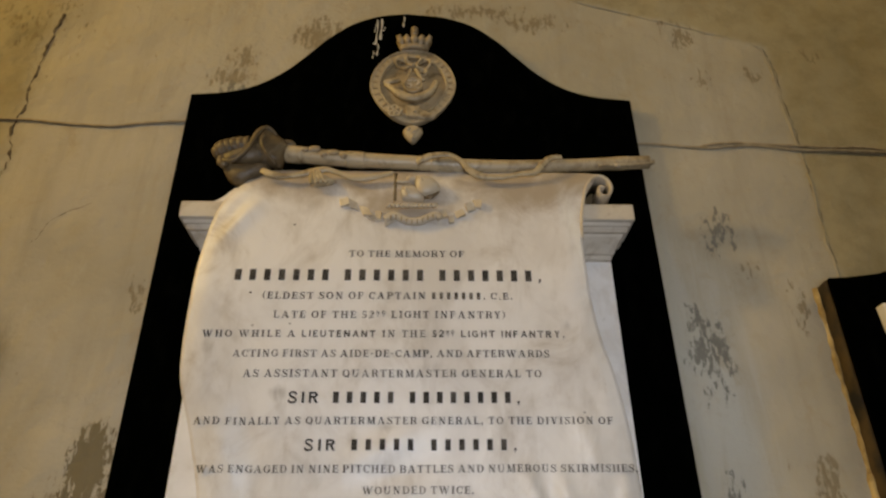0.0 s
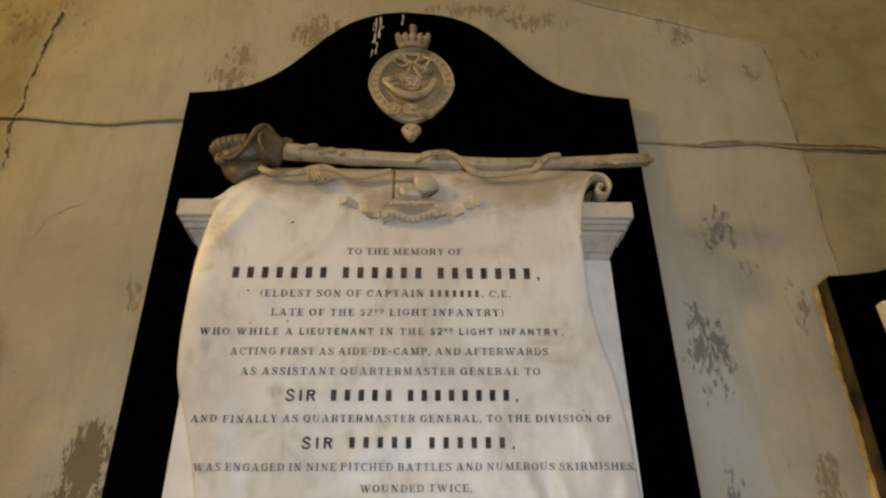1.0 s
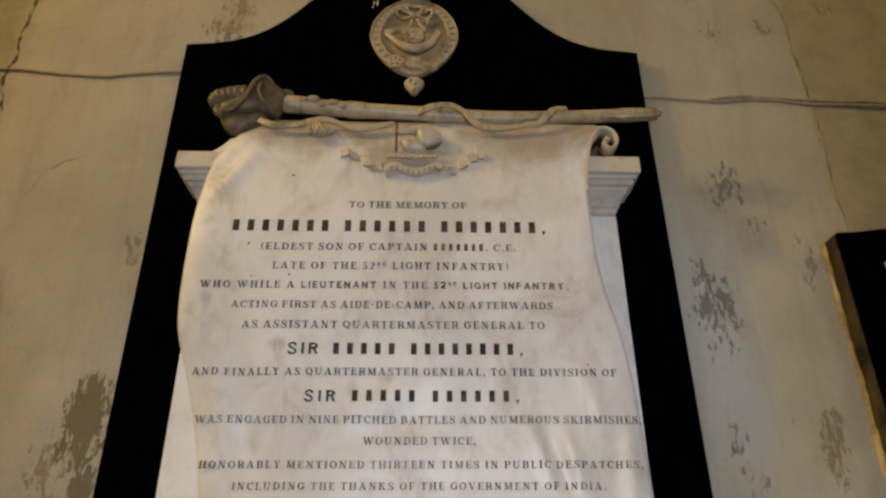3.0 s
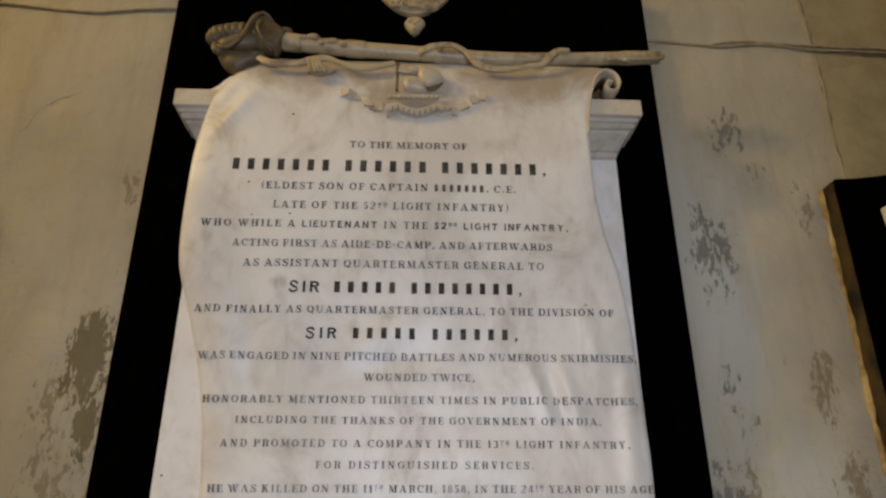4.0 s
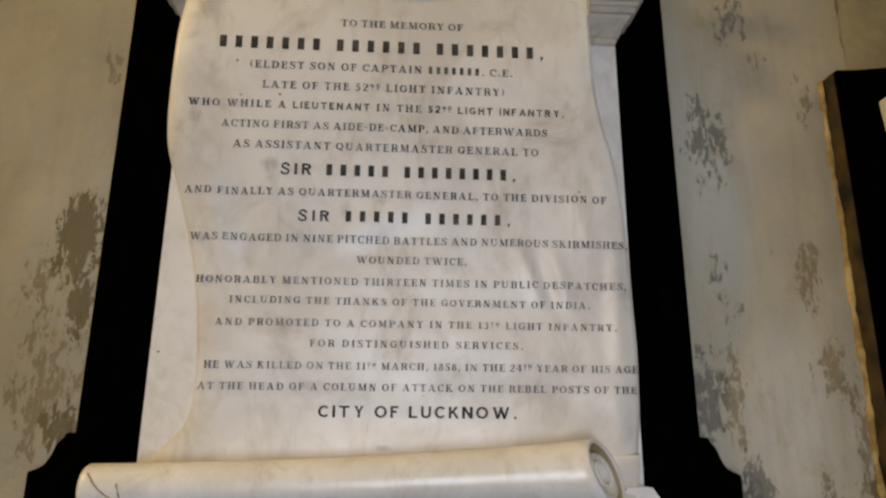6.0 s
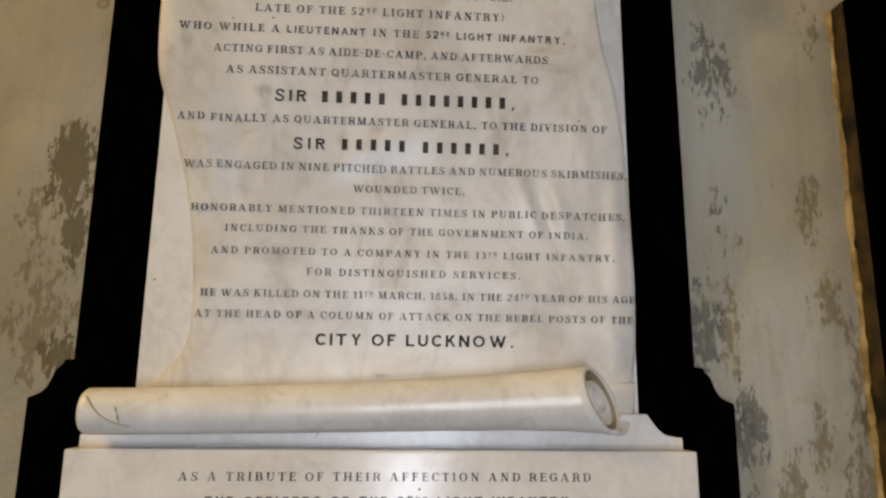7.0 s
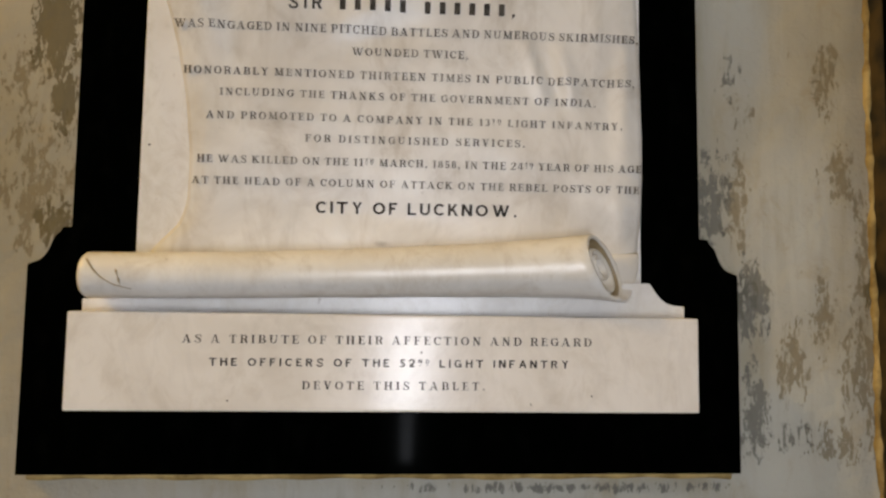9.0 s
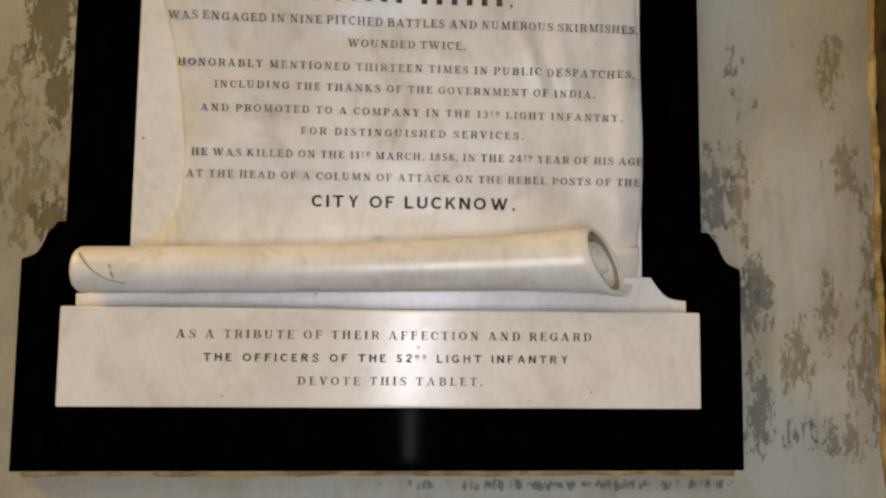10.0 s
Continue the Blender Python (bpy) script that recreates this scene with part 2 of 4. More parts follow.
CABLE = plain_material("painted_cable", (0.26, 0.20, 0.11), (0.38, 0.31, 0.19), 40, 0.7)
CRACK_SHADE = plain_material("crack_and_shade", (0.07, 0.05, 0.03), (0.14, 0.11, 0.07), 50, 0.9)
DRIP = plain_material("limewash_drip", (0.45, 0.44, 0.40), (0.62, 0.60, 0.55), 60, 0.8)
ROOM = plain_material("dim_plaster", (0.10, 0.09, 0.075), (0.15, 0.135, 0.11), 3, 0.9)
STONE = plain_material("stone_flags", (0.10, 0.09, 0.08), (0.16, 0.145, 0.125), 5, 0.6)
CREST = marble_material("crest_marble", (0.56, 0.49, 0.37), (0.28, 0.20, 0.12), 0.65, 0.36, 5.0)
# Ochre over black: staining plus the warm side light, put into the colour.
WARM_EDGE = plain_material("ochre_stain_and_glow", (0.008, 0.006, 0.003), (0.085, 0.055, 0.016), 13, 0.55)
CORNICE = marble_material("cornice_marble", (0.62, 0.56, 0.46), (0.30, 0.23, 0.14), 0.6, 0.36, 6.0)
GILT = plain_material("ochre_mortar", (0.26, 0.175, 0.055), (0.56, 0.41, 0.16), 22, 0.8)


# ---- building helpers ----
def link(name, me, material, parent=None, label="", smooth=False):
    me.materials.append(material)
    if smooth:
        me.polygons.foreach_set("use_smooth", [True] * len(me.polygons))
    ob = new(name, me)
    if parent is not None:
        ob.parent = parent
    return tagged(ob, label)


def part(name, bm, material, parent, label="", smooth=False):
    """One bmesh as one mesh object under a thing or a part."""
    bmesh.ops.recalc_face_normals(bm, faces=bm.faces)
    me = bpy.data.meshes.new(name)
    bm.to_mesh(me)
    bm.free()
    return link(name, me, material, parent, label, smooth)


def soften(bm, width, angle=40, segments=2):
    edges = [e for e in bm.edges if len(e.link_faces) == 2 and e.calc_face_angle(0) > radians(angle)]
    bmesh.ops.bevel(bm, geom=edges, offset=width, segments=segments, profile=0.7, affect="EDGES", clamp_overlap=True)
    return bm


def prism(outline, y0, y1, bevel=0.0):
    """An outline of (x, z) drawn out from y0 to y1."""
    bm = bmesh.new()
    face = bm.faces.new([bm.verts.new((x, y0, z)) for x, z in outline])
    up = bmesh.ops.extrude_face_region(bm, geom=[face])
    bmesh.ops.translate(bm, vec=(0, y1 - y0, 0), verts=[v for v in up["geom"] if isinstance(v, bmesh.types.BMVert)])
    bmesh.ops.recalc_face_normals(bm, faces=bm.faces)
    return soften(bm, bevel) if bevel else bm


def box(x0, x1, y0, y1, z0, z1, bevel=0.0):
    return prism([(x0, z0), (x1, z0), (x1, z1), (x0, z1)], y0, y1, bevel)


def loft(rings, closed=True, caps=True):
    """A skin over rings of equal length."""
    bm = bmesh.new()
    vs = [[bm.verts.new(p) for p in ring] for ring in rings]
    n = len(vs[0])
    for a, b in zip(vs, vs[1:]):
        for i in range(n if closed else n - 1):
            j = (i + 1) % n
            bm.faces.new((a[i], a[j], b[j], b[i]))
    if caps and closed:
        bm.faces.new(vs[0]), bm.faces.new(vs[-1])
    return bm


def smooth_path(points, steps=8):
    """A smooth line through points (Catmull-Rom)."""
    pts = [Vector(p) for p in points]
    pts = [2 * pts[0] - pts[1]] + pts + [2 * pts[-1] - pts[-2]]
    out = []
    for a, b, c, d in zip(pts, pts[1:], pts[2:], pts[3:]):
        for k in range(steps):
            t = k / steps
            out.append(0.5 * (2 * b + (c - a) * t + (2 * a - 5 * b + 4 * c - d) * t * t + (3 * b - a - 3 * c + d) * t ** 3))
    return out + [pts[-2]]


def tube(points, radius, n=12, steps=8, flat=1.0):
    """A round or flattened rod along a smooth line; radius is a number or a function of 0..1. flat squeezes it towards the wall."""
    line = smooth_path(points, steps)
    rings = []
    for i, p in enumerate(line):
        way = (line[min(i + 1, len(line) - 1)] - line[max(i - 1, 0)]).normalized()
        deep = Vector((0, 1, 0)) - way * way.y
        deep = deep.normalized() if deep.length > 0.05 else Vector((1, 0, 0))
        side = way.cross(deep)
        r = radius(i / (len(line) - 1)) if callable(radius) else radius
        rings.append([p + r * (side * math.cos(a) + deep * flat * math.sin(a)) for a in [2 * math.pi * k / n for k in range(n)]])
    return loft(rings)


def mound(outline, y0, height, rings=6, steps=4, power=0.6):
    """A carved swelling over a smooth closed outline of (x, z), rising from y0 towards the viewer."""
    pts = [Vector((x, 0, z)) for x, z in outline]
    line = [p for p in smooth_path(pts + [pts[0]], steps)][:-1]
    mid = sum(line, Vector()) / len(line)
    out = [[Vector((p.x, y0, p.z)) for p in line]]
    for k in range(rings):
        s = k / rings
        out.append([Vector((mid.x + (p.x - mid.x) * (1 - s ** 1.6), y0 - height * (0.25 + 0.75 * (1 - (1 - s) ** 2) ** power), mid.z + (p.z - mid.z) * (1 - s ** 1.6))) for p in line])
    return loft(out)


def pear(a):
    """How far an oval draws in towards its lower end."""
    return 1 - 0.20 * max(0.0, -math.sin(a)) ** 1.4


def ring_band(cx, cz, rx, rz, width, y0, y1, n=64, bevel=0.0015):
    """A flat oval ring with a front face at y1."""
    def oval(k, y):
        return [(cx + (rx - k) * math.cos(a) * pear(a), y, cz + (rz - k) * math.sin(a)) for a in [2 * math.pi * i / n for i in range(n)]]
    b = bevel
    return loft([oval(width * .4, y0), oval(0, y1 + b * 1.5), oval(b, y1), oval(width - b, y1), oval(width, y1 + b), oval(width, y0)], caps=False)


def thing(name, x, y, z, label, category, group="", kind=""):
    ob = new(name)
    ob.empty_display_size = 0.1
    return tagged(ob, label, category, group, kind)


# ---- the room ----
WALL_Y = 0.028
WEST, EAST, SOUTH, TOP = -4.0, 5.0, -2.4, 6.0


def wall_grid(name, x0, x1, z0, z1, y, nx, nz):
    """A hand-plastered wall: a slightly uneven front and a flat back, 0.4 m thick."""
    verts, faces = [], []
    for j in range(nz + 1):
        for i in range(nx + 1):
            x, z = x0 + (x1 - x0) * i / nx, z0 + (z1 - z0) * j / nz
            edge = min(1.0, 6 * min(i, nx - i, j, nz - j) / nx)
            verts.append((x, y + edge * 0.004 * noise.noise((x * 2.2, 1.0, z * 2.2)) + edge * 0.0015 * noise.noise((x * 9, 4.0, z * 9)), z))
    for j in range(nz):
        for i in range(nx):
            a = j * (nx + 1) + i
            faces.append((a, a + 1, a + nx + 2, a + nx + 1))
    k = len(verts)
    verts += [(x0, y + 0.4, z0), (x1, y + 0.4, z0), (x1, y + 0.4, z1), (x0, y + 0.4, z1)]
    faces += [(k, k + 3, k + 2, k + 1), (0, k, k + 1, nx), (nz * (nx + 1), (nz + 1) * (nx + 1) - 1, k + 2, k + 3), (0, nz * (nx + 1), k + 3, k), (nx, k + 1, k + 2, (nz + 1) * (nx + 1) - 1)]
    me = bpy.data.meshes.new(name)
    me.from_pydata(verts, [], faces)
    return link(name, me, PLASTER, None, "old cream limewashed wall flaking to grey plaster", True)


def room():
    tagged(wall_grid("wall_north", WEST, EAST, 0.0, TOP, WALL_Y, 180, 128), "", "wall", kind="structure")
    floor = part("floor", box(WEST - 0.4, EAST + 0.4, SOUTH - 0.4, WALL_Y + 0.4, -0.2, 0.0), STONE, None)
    tagged(floor, "dim grey stone floor", "floor", kind="structure")
    ceiling = part("ceiling", box(WEST - 0.4, EAST + 0.4, SOUTH - 0.4, WALL_Y + 0.4, TOP, TOP + 0.2), ROOM, None)
    tagged(ceiling, "dim plastered ceiling", "ceiling", kind="structure")

    def pierced(name, along_x, at, lo, hi, holes):
        """A wall 0.3 m thick with openings (from, to, bottom, top)."""
        bm = bmesh.new()
        us = sorted({lo, hi, *[h[0] for h in holes], *[h[1] for h in holes]})
        zs = sorted({0.0, TOP, *[h[2] for h in holes], *[h[3] for h in holes]})
        for u0, u1 in zip(us, us[1:]):
            for z0, z1 in zip(zs, zs[1:]):
                if any(h[0] <= u0 and u1 <= h[1] and h[2] <= z0 and z1 <= h[3] for h in holes):
                    continue
                (x0, x1, y0, y1) = (u0, u1, at - 0.3, at) if along_x else (at, at + 0.3, u0, u1)
                m = Matrix.Translation(((x0 + x1) / 2, (y0 + y1) / 2, (z0 + z1) / 2)) @ Matrix.Diagonal((x1 - x0, y1 - y0, z1 - z0, 1))
                bmesh.ops.create_cube(bm, size=1.0, matrix=m)
        return tagged(part(name, bm, ROOM, None, "unseen dim plastered wall, its openings placed for the light"), "", "wall", kind="structure")

    # Unseen wall set near; its slit limits the daylight, high openings match added lamps.
    pierced("wall_south", True, SOUTH, WEST, EAST, [(0.012, 0.128, 0.50, 1.70), (-3.2, -2.2, 4.2, 5.6), (2.4, 3.4, 4.2, 5.6)])
    pierced("wall_west", False, WEST - 0.3, SOUTH, WALL_Y, [(-2.1, -1.4, 3.6, 5.0)])
    tagged(part("wall_east", box(EAST, EAST + 0.3, SOUTH, WALL_Y, 0, TOP), ROOM, None, "dim plastered church wall"), "", "wall", kind="structure")


room()

# ---- the memorial ----
# drawing boards: sketch units to metres on the carved faces
def board(ax, ux, vx, wx, az, uz, vz, wz, plane, slope):
    def at(u, v, y=None):
        x, z = ax + ux * u + vx * v + wx * u * v, az + uz * u + vz * v + wz * u * v
        return (x, z) if y is None else (x, y, z + slope * (y - plane))
    return at


crest_board = board(-0.1906, 0.0003862, 3.651e-05, -5.952e-08, 2.418, 4.79e-06, -0.0004445, -3.442e-09, -0.112, 0.67)
badge_board = board(-0.1425, 0.0004694, 3.117e-05, -7.684e-08, 2.908, 1e-05, -0.0005871, -5.411e-09, -0.032, 0.91)
hilt_board = board(-0.4422, 0.0004002, 7.563e-05, -6.087e-08, 2.542, 6.497e-06, -0.0004799, -6.015e-09, -0.1, 0.75)

def spline(knots):
    """A smooth function through (z, value) knots, eased by a running mean."""
    zs, vs = zip(*sorted(knots))
    fine = np.linspace(zs[0], zs[-1], 400)
    v = np.interp(fine, zs, vs)
    k = 11
    v = np.convolve(np.pad(v, k, mode="edge"), np.ones(2 * k + 1) / (2 * k + 1), mode="valid")
    return lambda z: float(np.interp(z, fine, v))


sheet_depth = spline([(1.388, -.034), (1.43, -.033), (1.46, -.033), (1.50, -.034), (1.53, -.036), (1.60, -.046), (1.70, -.052), (1.79, -.062), (1.85, -.072), (1.93, -.085), (2.0, -.096), (2.1, -.107),
                      (2.16, -.111), (2.25, -.108), (2.33, -.104), (2.38, -.099), (2.405, -.090), (2.42, -.074)])
sheet_left = spline([(1.388, .0), (1.398, -.30), (1.405, -.39), (1.43, -.405), (1.455, -.395), (1.475, -.360), (1.515, -.334), (1.60, -.328), (1.70, -.336), (1.79, -.352), (1.89, -.378), (1.96, -.402), (2.03, -.405), (2.10, -.403),
                     (2.19, -.400), (2.28, -.389), (2.33, -.374), (2.365, -.350), (2.39, -.325), (2.42, -.30)])
sheet_right = spline([(1.388, .354), (1.398, .371), (1.41, .388), (1.43, .400), (1.45, .405), (1.50, .410), (1.56, .409), (1.65, .408), (1.75, .402), (1.87, .391), (1.97, .373), (2.03, .353), (2.11, .340), (2.24, .337), (2.31, .345), (2.34, .352), (2.365, .362), (2.385, .376), (2.40, .392), (2.42, .402)])
FOLDS = [(.20, 1.81, .245, 1.715, .010, .0050), (.262, 1.80, .292, 1.71, .009, .0050), (.225, 1.79, .27, 1.70, .008, -.0035), (.372, 1.80, .374, 1.62, .012, .004), (.350, 1.79, .352, 1.62, .012, -.0025),
         (-.335, 1.90, -.285, 1.775, .014, .0050), (-.30, 1.92, -.25, 1.83, .016, -.004), (-.10, 1.82, .01, 1.87, .016, .0035), (-.08, 1.79, .06, 1.83, .018, -.003), (.30, 1.90, .34, 1.80, .015, .004),
         (-.30, 2.32, -.355, 2.24, .012, .006), (-.33, 2.33, -.375, 2.25, .012, -.004), (.32, 2.36, .335, 2.26, .014, -.005), (.10, 1.66, .25, 1.60, .02, .003), (-.25, 1.72, -.10, 1.66, .02, .003),
         (-.2, 1.55, .1, 1.50, .02, -.003), (.36, 1.56, .385, 1.49, .010, .004)]


def sheet(x, z):
    """Depth of the carved scroll's face."""
    y = sheet_depth(z)
    if z < 1.54 and x > .28:
        w, v = min(1.0, (x - .28) / .05), min(1.0, (1.54 - z) / .07)
        w = w * w * (3 - 2 * w) * v * v * (3 - 2 * v)
        y += (max(y, -.026) - y) * w
    for x0, z0, x1, z1, w, h in FOLDS:
        dx, dz = x1 - x0, z1 - z0
        s = min(1.0, max(0.0, ((x - x0) * dx + (z - z0) * dz) / (dx * dx + dz * dz)))
        d2 = (x - x0 - s * dx) ** 2 + (z - z0 - s * dz) ** 2
        if d2 < 9 * w * w:
            y -= h * math.exp(-d2 / (2 * w * w)) * (1 - 0.6 * abs(2 * s - 1) ** 3)
    return y + 0.0012 * noise.noise((x * 9, 0.3, z * 7))


@functools.lru_cache(None)
def sheet_node(i, j):
    return sheet(i * .004, j * .004)


def face(x, z):
    """The scroll's face, read from a 4 mm grid."""
    i, j = math.floor(x / .004), math.floor(z / .004)
    u, v = x / .004 - i, z / .004 - j
    return (sheet_node(i, j) * (1 - u) + sheet_node(i + 1, j) * u) * (1 - v) + (sheet_node(i, j + 1) * (1 - u) + sheet_node(i + 1, j + 1) * u) * v - .0004


def scroll_sheet(parent):
    """The unrolled marble sheet, 8 mm at its edges, turned back over the top."""
    nx, nz = 96, 170
    front, verts, faces = [], [], []
    for j in range(nz + 1):
        z = 1.390 + (2.415 - 1.390) * j / nz
        a, b = sheet_left(z), sheet_right(z)
        for i in range(nx + 1):
            u = i / nx
            x = a + (b - a) * u
            curl = 0.006 * math.exp(-(u * 40) ** 2) + 0.005 * math.exp(-((1 - u) * 40) ** 2)
            front.append((x, sheet(x, z) + curl, z))
    for y_off, z_off in ((0.045, 0.004), (0.075, -0.012)):
        z = 2.415
        a, b = sheet_left(z), sheet_right(z)
        front += [(a + (b - a) * i / nx, sheet_depth(z) + y_off * 0.6, z + z_off) for i in range(nx + 1)]
    rows = nz + 3
    w = nx + 1
    verts = front + [(x, min(y + 0.009, -0.014) if z < 2.40 else y + 0.006, z - (0.006 if z > 2.412 else 0)) for x, y, z in front]
    k = len(front)
    for j in range(rows - 1):
        for i in range(nx):
            a = j * w + i
            faces.append((a, a + 1, a + w + 1, a + w))
            faces.append((k + a, k + a + w, k + a + w + 1, k + a + 1))
    for j in range(rows - 1):
        a, b = j * w, j * w + nx
        faces += [(a, a + w, k + a + w, k + a), (b, k + b, k + b + w, b + w)]
    for i in range(nx):
        a = (rows - 1) * w + i
        faces += [(i, k + i, k + i + 1, i + 1), (a, a + 1, k + a + 1, k + a)]
    me = bpy.data.meshes.new("scroll")
    me.from_pydata(verts, [], faces)
    return link("scroll", me, SCROLL, parent, "white marble scroll, stained brown about its head", True)


def ribbon_extrude(line, y0, y1, thick):
    """A sheet standing on a line of (x, z), from y0 to y1."""
    pts = smooth_path([(x, 0, z) for x, z in line], 8)
    rings = []
    for i, p in enumerate(pts):
        way = (pts[min(i + 1, len(pts) - 1)] - pts[max(i - 1, 0)]).normalized()
        side = Vector((way.z, 0, -way.x)) * thick / 2
        rings.append([(p.x + s * side.x, y, p.z + s * side.z) for s, y in ((1, y0), (1, y1 + .002), (0.5, y1), (-0.5, y1), (-1, y1 + .002), (-1, y0))])
    return loft(rings)


def roll_radius(x):
    s = max(0.0, (x + .462) / .79)
    return 0.0350 + 0.0135 * s ** 2.4 + 0.003 * s ** 12


def scroll_foot(parent):
    """The rolled-up foot of the scroll: a tapering roll with an open, spiral end cut aslant."""
    def centre(x):
        s = max(0.0, (x + .462) / .79)
        return -.078 + .004 * s - .009 * s ** 6, 1.4115 + .0265 * s ** 1.6 - .003 * s ** 12
    n, rings = 48, []

    def ring(x, r, slant=0.0):
        y, z = centre(x)
        return [(x + slant * (.036 * math.sin(a) - .020 * math.cos(a)), y + r * math.sin(a), z + r * math.cos(a)) for a in [2 * math.pi * k / n for k in range(n)]]
    rings.append(ring(-.4620, .012)), rings.append(ring(-.4640, .024)), rings.append(ring(-.4635, .031)), rings.append(ring(-.459, .0345))
    end = .333
    for k in range(45):
        x = -.452 + (end + .452) * k / 44
        r = roll_radius(x) + 0.0007 * noise.noise((x * 14, 0, 5))
        rings.append(ring(x, r, (k / 44) ** 5))
    big = roll_radius(end)
    rings.append(ring(end + .002, big - .0012, 1.0))
    rings.append(ring(end + .002, big - .0046, .94))
    rings.append(ring(end - .003, big - .0058, .90))
    roll = part("rolled_foot", loft([ring(-.4615, .0005)] + rings, caps=False), ROLL, parent, "rolled marble foot with a spiral end", True)
    y, z = centre(end)
    wrap, R = [], .0545
    for k in range(17):
        a = radians(-34 + 9.0 * k)
        x = .4075 - .056 * (k / 16) ** 1.9
        back = .002 + .016 * max(0.0, 1 - k / 4) ** 1.5
        wrap.append([(q, y + back + r * math.cos(a), z - r * math.sin(a)) for q, r in ((.318, R - .006), (.338, R - .0025), (x - .0015, R), (x, R - .002), (x, R - .005), (x - .002, R - .007), (.338, R - .009), (.318, R - .010))])
    part("sheet_corner", loft(wrap), SCROLL, roll, "lower corner of the sheet turning under the roll", True)
    # Brown bore colour holds both dirt and the shade inside the roll.
    part("bore", loft([ring(end - .003, big - .0058, .90), ring(end - .110, big - .0075, .5), ring(end - .115, .012, .3), ring(end - .115, .0005, .3)], caps=False), FIELD, roll, "hollow of the roll, darkened with dirt and painted shade", True)
    y, z = centre(end)

    def coil(name, r, wall, back, dy, dz, material):
        """One inner turn of the rolled sheet."""
        def turn(x, q, slant):
            return [(x + slant * (.036 * math.sin(a) - .020 * math.cos(a)) * q / big, y + dy + q * math.sin(a), z + dz + q * math.cos(a)) for a in [2 * math.pi * k / 32 for k in range(32)]]
        x = end - back
        part(name, loft([turn(x - .09, r, .5), turn(x, r, 1), turn(x + .0015, r - .0012, 1), turn(x + .0015, r - wall + .0012, 1), turn(x, r - wall, 1), turn(x - .09, r - wall, .5)], caps=False), material, roll, "", True)
    coil("inner_coil", .0350, .0055, .003, .004, -.004, ROLL)
    coil("inner_coil", .0200, .0045, .004, .009, .001, ROLL)
    # Near-black disc painted as the deep shade between the coils.
    coil("core", .0285, .0280, .030, .004, -.004, GRIME_SHADE)
    seam = [(-.450, -.078 - .0318, 1.433), (-.440, -.078 - .0358, 1.420), (-.428, -.078 - .0366, 1.408), (-.41, -.078 - .0335, 1.397), (-.385, -.078 - .029, 1.3905)]
    part("chip", tube([(-.407, -.1125, 1.419), (-.404, -.1135, 1.411), (-.402, -.1120, 1.403), (-.400, -.1095, 1.396)], lambda s: .0011 + .0007 * math.sin(s * 12), 8, 6), AGED, roll, "", True)
    part("sheet_edge", tube(seam, lambda s: .0015 * (1 - .6 * s), 8, 6), AGED, roll, "", True)
    return roll


# ---- lettering ----
def bar(x0, x1, y0, y1):
    """A straight bar of a letter: left and right points, bottom to top."""
    return [((x0, y0), (x1, y0)), ((x0, y1), (x1, y1))]


def slant(x0, y0, x1, y1, t):
    return [((x0 - t / 2, y0), (x0 + t / 2, y0)), ((x1 - t / 2, y1), (x1 + t / 2, y1))]


def bow(cx, cy, rx, ry, a0, a1, ts, tt, n=14):
    """A curved stroke, ts thick at its sides and tt at head and foot, from angle a0 to a1 in degrees."""
    out = []
    for k in range(n + 1):
        a = radians(a0 + (a1 - a0) * k / n)
        out.append(((cx + rx * math.cos(a), cy + ry * math.sin(a)), (cx + (rx - ts) * math.cos(a), cy + (ry - tt) * math.sin(a))))
    return out


def swell(points, widths):
    """A stroke along a smooth line whose width swells from point to point."""
    line = smooth_path([(x, 0, y) for x, y in points], 5)
    out = []
    for i, p in enumerate(line):
        way = (line[min(i + 1, len(line) - 1)] - line[max(i - 1, 0)]).normalized()
        w = float(np.interp(i / 5, range(len(widths)), widths)) / 2
        out.append(((p.x - way.z * w, p.z + way.x * w), (p.x + way.z * w, p.z - way.x * w)))
    return out


